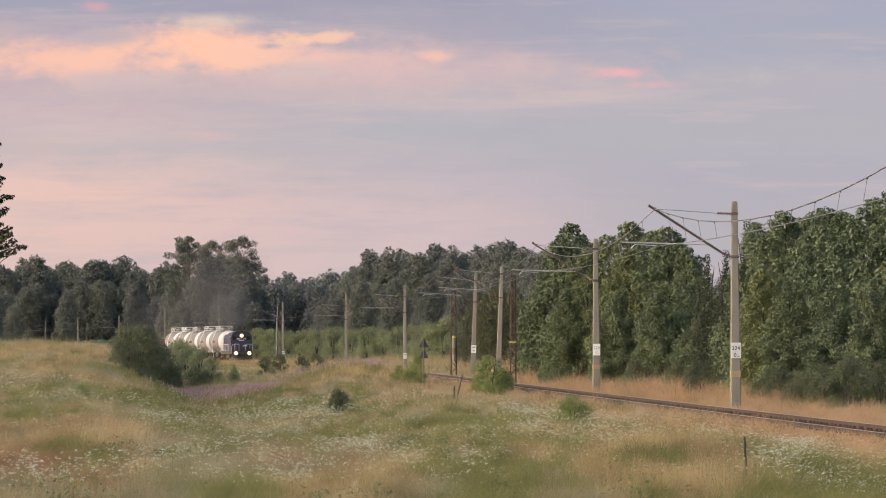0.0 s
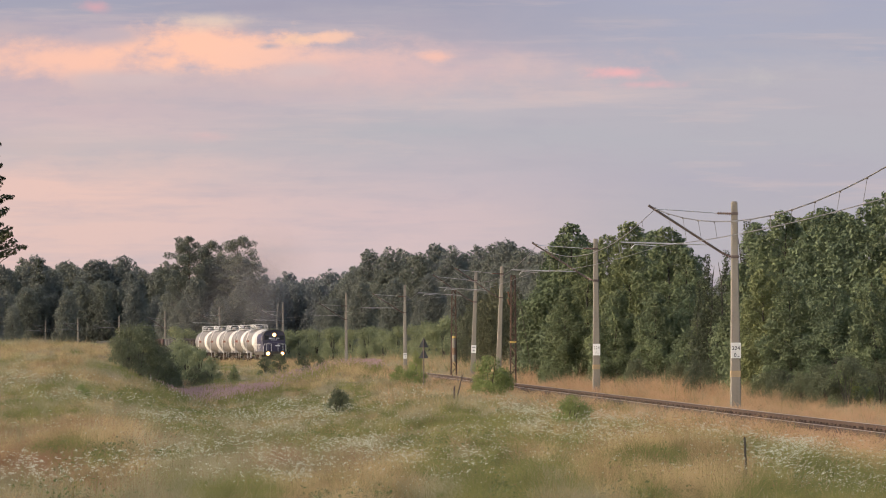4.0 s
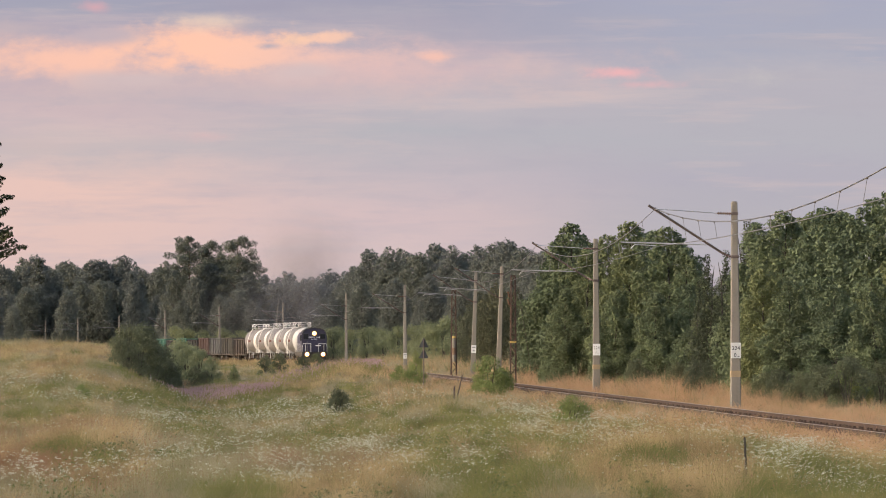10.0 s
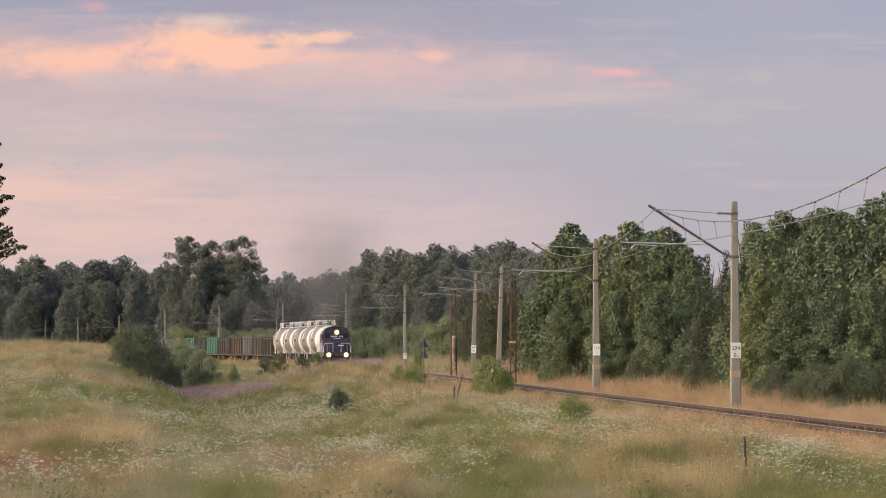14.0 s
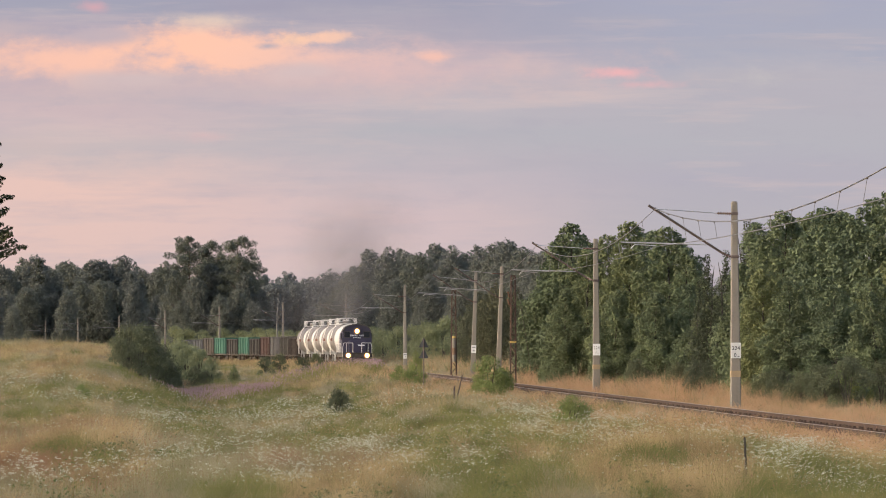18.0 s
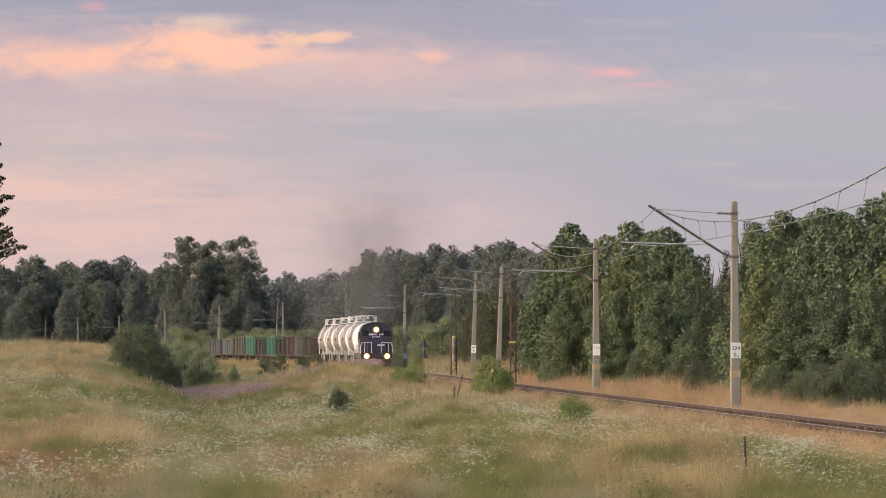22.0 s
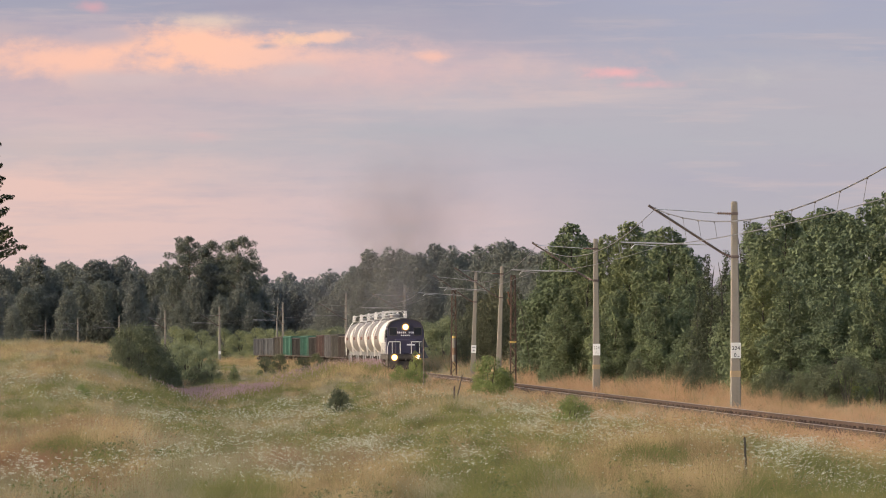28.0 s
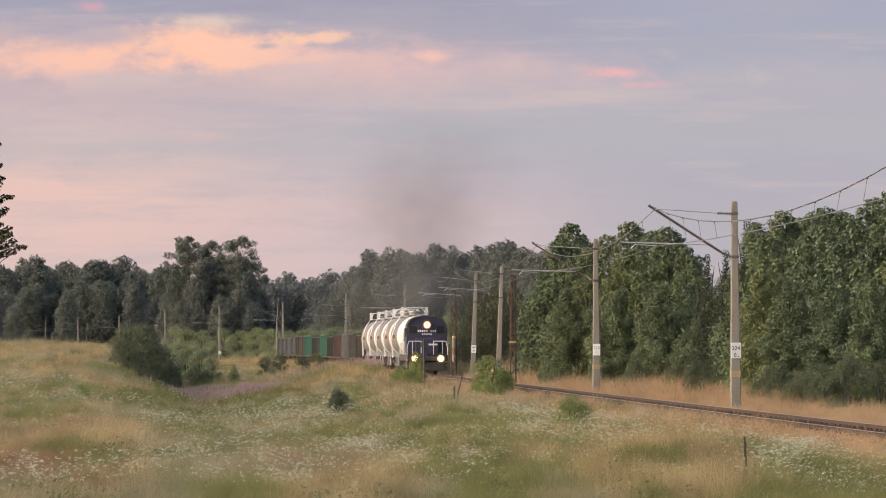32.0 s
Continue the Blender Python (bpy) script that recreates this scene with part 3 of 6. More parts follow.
def lobes_pine(rng, height, radius, base, n):
    """Flat, stepped plates of needles on long boughs round the upper stem of an old pine."""
    tufts, boughs = [], []
    for i in range(n):
        f = (i + 0.5) / n
        z = base + (height - base) * 0.97 * f
        reach = radius * (0.5 + 0.75 * math.sin(math.pi * (0.12 + 0.7 * f))) * (1 - 0.55 * f ** 3) * rng.uniform(0.62, 1.0)
        w = i * 2.4 + rng.uniform(-0.5, 0.5)
        lift = reach * rng.uniform(0.05, 0.28)
        for q in (0.3, 0.55, 0.78, 1.0):
            c = np.array([math.cos(w) * reach * q, math.sin(w) * reach * q, z + lift * q + rng.normal(0, 0.12)])
            rr = radius * rng.uniform(0.15, 0.25) * (1.25 - 0.35 * q)
            tufts.append((c + np.array([rng.normal(0, 0.3), rng.normal(0, 0.3), 0]), np.array([rr, rr, rr * rng.uniform(0.55, 0.85)])))
        boughs.append((c, np.full(3, 0.5)))
    return tufts, boughs


def lobes_cone_pine(rng, height, radius, base, n):
    """Upswept boughs in a tall cone."""
    tufts, boughs = [], []
    for i in range(n):
        f = (i + 0.5) / n
        reach = radius * (1 - 0.9 * f) * rng.uniform(0.7, 1.0)
        w, z = i * 2.4 + rng.uniform(-0.4, 0.4), base + (height - base) * f
        for q in (0.3, 0.5, 0.7, 0.88, 1.0):
            c = np.array([math.cos(w) * reach * q, math.sin(w) * reach * q, z + reach * 0.22 * q ** 2 + rng.normal(0, 0.1)])
            rr = (0.42 + 0.55 * (1 - q)) * rng.uniform(0.85, 1.25)
            tufts.append((c, np.array([rr * 1.15, rr * 1.15, rr * 0.6])))
        boughs.append((c, np.full(3, 0.4)))
    return tufts, boughs


def lobes_spruce(rng, height, radius, base, n):
    out = []
    for i in range(n):
        f = (i + 0.5) / n
        z = base + (height - base) * f
        w = i * 2.4
        r = radius * (1 - f) * rng.uniform(0.4, 0.85)
        rr = radius * (0.12 + 0.3 * (1 - f)) * rng.uniform(0.8, 1.1)
        out.append((np.array([math.cos(w) * r, math.sin(w) * r, z]), np.array([rr, rr, rr * 0.6 + 0.15])))
    return out, out


def tree_proto(name, seed, shape, height, radius, base, n_lobes, leaves, leaf, mat, bark, label, category="tree", trunk=0.02, group="", stems=1, ragged=1.0, broad=(0.45, 0.7)):
    """A tree or shrub of a trunk with limbs and a crown of many leaves in uneven masses."""
    rng = np.random.default_rng(seed)
    lobes, boughs = shape(rng, height, radius, base, n_lobes)
    ob = thing(name, label, category, group)
    vs, fs = [], []

    def add(pts, rad, seg):
        v, f = tube_along(pts, rad, seg)
        o = len(vs)
        vs.extend(v)
        fs.extend(tuple(i + o for i in q) for q in f)
    r0 = height * trunk
    for k in range(stems):
        lean = rng.normal(0, 0.02 if stems == 1 else 0.16, 2) * height
        pts = [(lean[0] * f ** 1.5 + rng.normal(0, 0.008) * height * (f > 0), lean[1] * f ** 1.5 + rng.normal(0, 0.008) * height * (f > 0), -0.3 + f * (height * 0.93 + 0.3)) for f in np.linspace(0, 1, 7)]
        add(pts, [r0 * (1.25 - 1.1 * f) for f in np.linspace(0, 1, 7)], 7)
    for c, r in boughs:
        z0 = max(0.1 * height, c[2] - np.hypot(c[0], c[1]) * 0.6 - 0.03 * height)
        w = r0 * max(0.1, 0.4 * (1 - z0 / height))
        add([(0, 0, z0), (c[0] * 0.5, c[1] * 0.5, (z0 + c[2]) / 2 + 0.01 * height), tuple(c)], [w, w * 0.6, w * 0.2], 4)
    sub("trunk", mesh_of("trunk", vs, fs, bark, True), ob, label="trunk with limbs")
    vol = np.array([(r[0] * r[1] * r[2]) ** (2 / 3) for _, r in lobes])
    pick = rng.choice(len(lobes), leaves, p=vol / vol.sum())
    cen, rad = np.array([c for c, _ in lobes])[pick], np.array([r for _, r in lobes])[pick]
    v = rng.normal(size=(leaves, 3))
    v /= np.linalg.norm(v, axis=1)[:, None]
    # twigs: leaves gather into sprays that jut out of the mass
    spray = 1 + 0.22 * ragged * np.sin(v[:, 0] * 7 + pick) * np.sin(v[:, 1] * 6 + 2 * pick) * np.sin(v[:, 2] * 7 + 1)
    shell = rng.uniform(0.3, 1, leaves) ** 0.4
    pos = cen + v * rad * (shell * spray * rng.normal(1.0, 0.08 * ragged, leaves))[:, None]
    ok = pos[:, 2] > 0.05
    sub("crown", big_mesh("crown", leaf_quads(rng, pos[ok], leaf, v[ok], broad), 4, mat), ob)
    return ob


def plant(proto, x, y, size=1.0, turn=0.0, squash=1.0, z=None, label=""):
    zz = float(ground_z(x, y)) if z is None else z
    ob = copy_thing(proto, pose(x, y, zz - 0.05, 0, 0, turn))
    ob.scale = (size, size, size * squash)
    if label:
        ob["label"] = label
    return ob


def at_view(px_x, dist):
    """X of a place dist metres off that bears as the given column of a 1568 wide view of this lens."""
    return (px_x - 784) / 7200.0 * dist


FIRST = {}


def use(proto, *a, **k):
    """Puts the first one itself at its place, then copies."""
    if proto.name not in FIRST:
        FIRST[proto.name] = True
        x, y = a[0], a[1]
        size, turn, squash = k.get("size", 1.0), k.get("turn", 0.0), k.get("squash", 1.0)
        proto.matrix_basis = pose(x, y, float(ground_z(x, y)) - 0.05, 0, 0, turn)
        proto.scale = (size, size, size * squash)
        return proto
    keep = proto.scale.copy()
    proto.scale = (1, 1, 1)
    ob = plant(proto, *a, **k)
    proto.scale = keep
    return ob


rnd = random.Random(11)
oak = [tree_proto("broadleaf_tree", 20 + i, lobes_edge, 9.0, 2.7, -0.6, 46, 36000, 0.145, M["leaf"], M["bark"], "dense green broad-leaved tree at the edge of a wood", "tree", 0.011, ragged=0.9, broad=(0.8, 1.1)) for i in range(5)]
tall = [tree_proto("forest_tree", 40 + i, lobes_dense, 20.0, 5.0, -1.0, 40, 13000, 0.44, M["leaf_hazed"], M["bark"], "tall forest-edge tree, its green leaves paled by painted haze", "tree", 0.011, ragged=0.7, broad=(0.75, 1.05)) for i in range(5)]
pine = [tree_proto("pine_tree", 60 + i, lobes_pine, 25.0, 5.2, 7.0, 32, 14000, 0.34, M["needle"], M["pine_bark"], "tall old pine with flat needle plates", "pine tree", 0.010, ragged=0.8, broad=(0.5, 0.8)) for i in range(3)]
edge_pine = tree_proto("pine_tree", 66, lobes_cone_pine, 30.0, 5.6, 11.0, 64, 20000, 0.4, M["spruce"], M["pine_bark"], "dark pine with open needle boughs at the field's edge", "pine tree", 0.010, ragged=0.8, broad=(0.5, 0.8))
alder = [tree_proto("alder_tree", 150 + i, lobes_dense, 7.0, 2.5, -0.6, 40, 17000, 0.17, M["alder"], M["bark"], "dark rounded alder behind the masts", "tree", 0.012, stems=2, ragged=0.7) for i in range(2)]
spruce = [tree_proto("spruce_tree", 70 + i, lobes_spruce, 10.0, 1.9, 0.3, 44, 7000, 0.17, M["spruce"], M["bark"], "dark narrow spruce in the wood edge", "spruce tree", 0.012) for i in range(1)]
undergrowth = [tree_proto("wood_edge_bush", 130 + i, lobes_bush, 3.6, 1.7, -0.5, 40, 5200, 0.15, M["leaf"], M["bark"], "leafy bush at the foot of the wood", "bush", 0.014, stems=4) for i in range(2)]
far_tree = [tree_proto("distant_tree", 80 + i, lobes_dense, 22.0, 5.6, -1.0, 26, 6500, 0.6, M["hazed_wood"], M["bark"], "distant forest tree with haze in its leaf colour", "tree", 0.012, ragged=0.4, broad=(0.75, 1.05)) for i in range(3)]
willow = [tree_proto("willow_bush", 90 + i, lobes_bush, 4.6, 2.3, -0.5, 40, 6500, 0.22, M["willow"], M["bark"], "pale grey-green willow bush", "bush", 0.012, stems=5, ragged=1.3, broad=(0.3, 0.5)) for i in range(3)]
shrub = [tree_proto("field_shrub", 100 + i, lobes_bush, 2.6, 1.4, -0.5, 40, 8200, 0.1, M["shrub"], M["bark"], "dark green rounded field shrub", "shrub", 0.010, stems=5) for i in range(2)]
fresh = [tree_proto("young_shrub", 110 + i, lobes_bush, 1.6, 0.75, -0.3, 18, 3600, 0.085, M["bright"], M["bark"], "bright green young shrub in the meadow", "shrub", 0.010, stems=4) for i in range(2)]

# the wood to the right of the line
for px_x, dist, top in ((980, 264, 7.6), (992, 300, 9.6), (1028, 292, 9.8), (1010, 308, 10.3), (1010, 262, 10.3), (1040, 245, 8.2), (1080, 250, 9.2), (1120, 240, 9.6), (1150, 236, 9.3), (1185, 230, 9.0), (1210, 236, 8.2),
                        (1345, 190, 8.2), (1385, 186, 8.4), (1430, 190, 8.5), (1460, 182, 8.6), (1500, 178, 8.8), (1540, 172, 8.7), (1580, 168, 8.5), (1445, 204, 8.6), (1216, 226, 7.4), (1410, 206, 8.8), (1490, 200, 9.2), (1640, 165, 8.6), (1700, 160, 8.4),
                        (1222, 216, 6.0), (1270, 208, 5.2), (1352, 174, 5.6), (1400, 170, 5.2), (1480, 160, 5.0), (1550, 152, 4.8), (964, 282, 4.8), (1000, 240, 5.6), (1090, 228, 5.8), (1160, 215, 5.4)):
    use(rnd.choice(oak), at_view(px_x, dist), dist, size=top / 9.0 * 1.02, turn=rnd.uniform(0, 360), squash=rnd.uniform(0.95, 1.05))
for px_x, dist, top in ((1252, 201, 6.7), (1285, 199, 6.9), (1322, 195, 8.2), (1300, 197, 6.0), (1238, 205, 5.6)):
    use(spruce[0], at_view(px_x, dist), dist, size=top / 10.0, turn=rnd.uniform(0, 360))
for i in range(4):
    dist = rnd.uniform(225, 290)
    use(rnd.choice(oak), at_view(rnd.uniform(1000, 1170) if i % 2 else rnd.uniform(1380, 1700), dist) + 1, dist, size=rnd.uniform(0.85, 0.95), turn=rnd.uniform(0, 360))
# undergrowth along its edge
for i in range(16):
    dist = 150 + 7.5 * i
    use(undergrowth[i % 2], float(np.interp(dist, TY, TX)) + rnd.uniform(8.6, 10.4), dist, size=rnd.uniform(0.75, 1.15), turn=rnd.uniform(0, 360))
# low scrub at the foot of the wood
for px_x, dist, top in ((1380, 158, 1.5), (1350, 160, 1.3), (1420, 156, 1.4), (1460, 153, 1.7), (1510, 150, 1.6), (1560, 148, 1.8), (1240, 178, 1.6), (1200, 190, 1.5), (1130, 205, 1.7), (1500, 146, 2.0)):
    use(rnd.choice(shrub), at_view(px_x, dist), dist, size=top / 2.6, turn=rnd.uniform(0, 360))

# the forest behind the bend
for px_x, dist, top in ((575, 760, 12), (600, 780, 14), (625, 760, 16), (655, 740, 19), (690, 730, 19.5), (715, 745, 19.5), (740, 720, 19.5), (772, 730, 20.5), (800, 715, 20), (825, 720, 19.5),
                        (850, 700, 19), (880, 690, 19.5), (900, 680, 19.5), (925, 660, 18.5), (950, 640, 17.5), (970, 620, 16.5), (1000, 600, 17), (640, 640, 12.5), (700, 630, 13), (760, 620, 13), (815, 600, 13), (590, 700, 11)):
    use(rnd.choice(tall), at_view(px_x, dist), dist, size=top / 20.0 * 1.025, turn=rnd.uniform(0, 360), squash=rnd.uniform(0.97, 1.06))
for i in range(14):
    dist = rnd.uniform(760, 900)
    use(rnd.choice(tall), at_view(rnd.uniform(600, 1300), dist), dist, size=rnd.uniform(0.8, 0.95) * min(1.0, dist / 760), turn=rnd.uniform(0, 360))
# bushes under it
for px_x, dist, top in ((530, 560, 4.4), (560, 540, 4.3), (590, 530, 4.6), (620, 520, 4.3), (650, 510, 4.4), (680, 500, 4.2), (705, 490, 4.3), (735, 480, 4.2), (760, 470, 4.6), (785, 420, 4.8), (797, 430, 5.0), (600, 560, 4.8), (660, 545, 4.8), (545, 585, 4.6), (510, 600, 4.5)):
    use(rnd.choice(willow), at_view(px_x, dist), dist, size=top / 4.6 * 1.06, turn=rnd.uniform(0, 360))
for px_x, dist, top in ((850, 350, 6.6), (880, 345, 7.2), (910, 352, 6.8), (835, 370, 5.8), (935, 330, 5.5)):
    use(rnd.choice(alder), at_view(px_x, dist), dist, size=top / 7.0, turn=rnd.uniform(0, 360))
for px_x, dist, top in ((330, 700, 5.2), (360, 690, 5.0), (395, 680, 5.2), (425, 670, 4.8), (455, 660, 5.2), (480, 650, 5.0), (500, 645, 4.8), (310, 710, 5.6)):
    use(rnd.choice(willow), at_view(px_x, dist), dist, size=top / 4.6 * 1.06, turn=rnd.uniform(0, 360))

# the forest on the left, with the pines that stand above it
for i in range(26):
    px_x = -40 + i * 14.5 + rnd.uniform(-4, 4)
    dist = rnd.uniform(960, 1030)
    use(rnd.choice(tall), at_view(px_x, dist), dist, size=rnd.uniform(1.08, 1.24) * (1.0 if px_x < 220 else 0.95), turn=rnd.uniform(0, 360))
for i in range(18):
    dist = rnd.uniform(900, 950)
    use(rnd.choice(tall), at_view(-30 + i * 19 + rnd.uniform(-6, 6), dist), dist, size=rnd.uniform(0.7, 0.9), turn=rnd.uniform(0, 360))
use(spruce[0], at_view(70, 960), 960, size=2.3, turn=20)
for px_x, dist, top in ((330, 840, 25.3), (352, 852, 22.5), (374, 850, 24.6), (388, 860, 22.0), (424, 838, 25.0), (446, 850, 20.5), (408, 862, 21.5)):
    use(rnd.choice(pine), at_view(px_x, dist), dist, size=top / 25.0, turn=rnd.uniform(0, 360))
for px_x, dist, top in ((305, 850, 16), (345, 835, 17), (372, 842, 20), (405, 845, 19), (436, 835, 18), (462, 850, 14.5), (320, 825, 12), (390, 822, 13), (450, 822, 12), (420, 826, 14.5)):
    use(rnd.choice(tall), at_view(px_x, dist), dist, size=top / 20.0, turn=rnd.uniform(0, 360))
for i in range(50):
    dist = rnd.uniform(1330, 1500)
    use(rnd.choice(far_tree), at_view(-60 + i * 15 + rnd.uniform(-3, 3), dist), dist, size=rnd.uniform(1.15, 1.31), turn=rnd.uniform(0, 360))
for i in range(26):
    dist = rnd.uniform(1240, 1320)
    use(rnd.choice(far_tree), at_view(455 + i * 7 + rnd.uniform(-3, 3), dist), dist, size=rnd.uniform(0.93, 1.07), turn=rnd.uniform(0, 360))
# one pine close by, half out of view
use(edge_pine, at_view(-34, 470), 470, turn=70)
use(tall[0], at_view(-22, 520), 520, size=0.56, turn=10)
use(tall[1], at_view(22, 600), 600, size=0.42, turn=80)

# a bare pale birch stem by the masts
bare = thing("bare_birch_stem", "thin pale dead birch stem without leaves", "tree", at=pose(at_view(489, 560), 560, float(ground_z(at_view(489, 560), 560)), 0, 1.5, 0))
v_, f_ = tube_along([(0, 0, -0.3), (0.06, 0, 3), (-0.05, 0, 6), (0.05, 0, 9.2)], [0.16, 0.13, 0.09, 0.03], 7)
sub("trunk", mesh_of("trunk", v_, f_, M["birch"], True), bare)
v_, f_ = tube_along([(0, 0, 6), (0.5, 0, 7.0), (0.7, 0, 7.9)], [0.05, 0.035, 0.015], 5)
sub("limb", mesh_of("limb", v_, f_, M["birch"], True), bare)

# shrubs in the meadow
for px_x, dist, top in ((248, 237, 2.95), (272, 240, 2.5), (296, 245, 1.7), (228, 232, 2.5), (262, 246, 2.6), (222, 226, 1.8), (308, 252, 1.3)):
    use(rnd.choice(shrub), at_view(px_x, dist), dist, size=top / 2.6 * 1.08, turn=rnd.uniform(0, 360))
for px_x, dist, top in ((330, 330, 2.9), (352, 320, 2.6), (312, 340, 3.2), (318, 360, 3.4), (345, 350, 2.8), (374, 332, 2.0)):
    use(rnd.choice(willow), at_view(px_x, dist), dist, size=top / 4.6, turn=rnd.uniform(0, 360))
for px_x, dist, top in ((345, 300, 1.5), (365, 305, 1.2), (470, 380, 1.7), (495, 372, 1.9), (535, 345, 1.4), (560, 350, 1.5)):
    use(rnd.choice(shrub), at_view(px_x, dist), dist, size=top / 2.6, turn=rnd.uniform(0, 360))
for px_x, dist, top in ((598, 170, 1.15), (604, 171, 0.95), (592, 172, 0.8)):
    use(rnd.choice(shrub), at_view(px_x, dist), dist, size=top / 2.6, turn=rnd.uniform(0, 360))
for px_x, dist, top in ((1098, 224, 0.8), (1108, 226, 0.7), (1496, 149, 1.5), (1520, 147, 1.2), (868, 192, 2.0), (884, 194, 1.5), (854, 195, 1.2), (846, 198, 0.9), (747, 236, 0.95), (706, 243, 1.25), (720, 240, 1.05), (730, 237, 1.0), (698, 246, 0.8), (1014, 113, 1.05), (1001, 115, 0.8), (1027, 114, 0.85), (146, 147, 0.7)):
    use(rnd.choice(fresh), at_view(px_x, dist), dist, size=top / 1.6, turn=rnd.uniform(0, 360))
use(fresh[0], at_view(737, 239), 239, size=0.62, squash=2.1, turn=40)
use(fresh[1], at_view(731, 240), 240, size=0.52, squash=1.7, turn=140)
young_pine = tree_proto("young_pine", 120, lobes_spruce, 1.5, 0.75, 0.0, 30, 2000, 0.1, M["leaf"], M["bark"], "small young pine in the meadow", "pine tree", 0.02)
use(young_pine, at_view(414, 305), 305)
# every kind of tree has its place in the woods
for fam, px_x, dist in ((alder, 900, 360), (oak, 1300, 240), (tall, 500, 980), (pine, 385, 880), (far_tree, 560, 1420), (willow, 470, 690), (shrub, 345, 345), (fresh, 715, 238)):
    for i, p in enumerate(fam):
        if p.name not in FIRST:
            use(p, at_view(px_x + 14 * i, dist), dist + 3 * i, turn=40 * i)

# ---- overhead line ----


def mast_parts(ob, top):
    """A tapered concrete mast with its hinged cantilever, which reaches to the track on its left."""
    vs, fs = [], []
    levels = [-0.6, 0.4, 3.0, top - 0.05, top]
    for z in levels:
        f = max(0.0, z / top)
        w = 0.185 - 0.08 * f - (0.02 if z == top else 0)
        d = 0.15 - 0.05 * f - (0.02 if z == top else 0)
        c = 0.03
        vs += [(-w + c, -d, z), (w - c, -d, z), (w, -d + c, z), (w, d - c, z), (w - c, d, z), (-w + c, d, z), (-w, d - c, z), (-w, -d + c, z)]
    for i in range(len(levels) - 1):
        for j in range(8):
            a, b = i * 8 + j, i * 8 + (j + 1) % 8
            fs.append((a, b, b + 8, a + 8))
    fs.append(tuple(range(32, 40)))
    sub("pole", mesh_of("pole", vs, fs, M["concrete"]), ob, label="tapered grey concrete pole")
    bm = bmesh.new()
    for z in (5.2, 6.75):
        f = z / top
        box(bm, -0.2 + 0.08 * f, 0.2 - 0.08 * f, -0.17 + 0.05 * f, 0.17 - 0.05 * f, z - 0.05, z + 0.05, 0.01)
    part("clamp", bm, M["dark_steel"], ob)
    bm = bmesh.new()
    rod(bm, (-0.42, 0, 5.32), (-3.1, 0, 7.06), 0.045)
    part("strut", bm, M["dark_steel"], ob, "dark slanting steel tube")
    for a, b, n in (((-0.13, 0, 5.2), (-0.45, 0, 5.34), 6), ((-0.12, 0, 6.75), (-0.62, 0, 6.77), 7)):
        bm = bmesh.new()
        a, b = Vector(a), Vector(b)
        rod(bm, a, b, 0.025)
        for i in range(n):
            p = a.lerp(b, (i + 0.7) / (n + 0.4))
            rod(bm, p, p + (b - a).normalized() * 0.03, 0.065, 0.035, 10)
        part("insulator", bm, M["porcelain"], ob, "ribbed brown insulator")
    bm = bmesh.new()
    rod(bm, (-0.6, 0, 6.77), (-2.85, 0, 6.93), 0.016)
    part("tie_rod", bm, M["steel"], ob)
    bm = bmesh.new()
    rod(bm, (-1.0, 0, 5.64), (-4.1, 0, 5.74), 0.024)
    rod(bm, (-1.0, 0, 5.64), (-1.02, 0, 5.78), 0.02)
    part("registration_tube", bm, M["steel"], ob)
    bm = bmesh.new()
    rod(bm, (-3.75, 0, 5.5), (-3.6, 0, 5.66), 0.018)
    rod(bm, (-3.6, 0, 5.66), (-2.85, 0, 5.6), 0.018)
    part("steady_arm", bm, M["steel"], ob)
    bm = bmesh.new()
    rod(bm, (-2.86, 0, 6.85), (-2.86, 0, 6.98), 0.035)
    part("wire_clamp", bm, M["dark_steel"], ob)


def text_on(txt, parent, x, z, y, size):
    cu = bpy.data.curves.new("number", "FONT")
    cu.body, cu.size, cu.align_x, cu.extrude = txt, size, "CENTER", 0.002
    cu.materials.append(M["black"])
    ob = new("number", cu)
    ob.parent = parent
    ob.matrix_basis = pose(x, y, z, 90, 0, 0)
    return ob


def plate_on(ob, w, z0, z1, lines, y=-0.172):
    bm = bmesh.new()
    box(bm, -w / 2, w / 2, y - 0.008, y, z0, z1, 0.004)
    p = part("number_plate", bm, M["plate"], ob, "white enamel number plate")
    if lines:
        text_on(lines[0], p, 0, z0 + (z1 - z0) * 0.53, y - 0.012, 0.2)
        text_on(lines[1], p, -0.03, z0 + (z1 - z0) * 0.08, y - 0.012, 0.2)
        bm = bmesh.new()
        box(bm, 0.05, 0.13, y - 0.011, y - 0.009, z0 + 0.06, z0 + 0.08)
        part("number_bar", bm, M["black"], p)
    else:
        for i, f in enumerate((0.62, 0.2)):
            bm = bmesh.new()
            box(bm, -w * (0.36 - 0.16 * i), w * (0.36 - 0.16 * i), y - 0.012, y - 0.009, z0 + (z1 - z0) * f, z0 + (z1 - z0) * (f + 0.2))
            part("number_bar", bm, M["grey_ink"], p)


def band_on(ob, z0, z1):
    bm = bmesh.new()
    box(bm, -0.182, 0.182, -0.15, 0.15, z0, z1, 0.02)
    part("painted_band", bm, M["yellow"], ob, "faded yellow warning band")


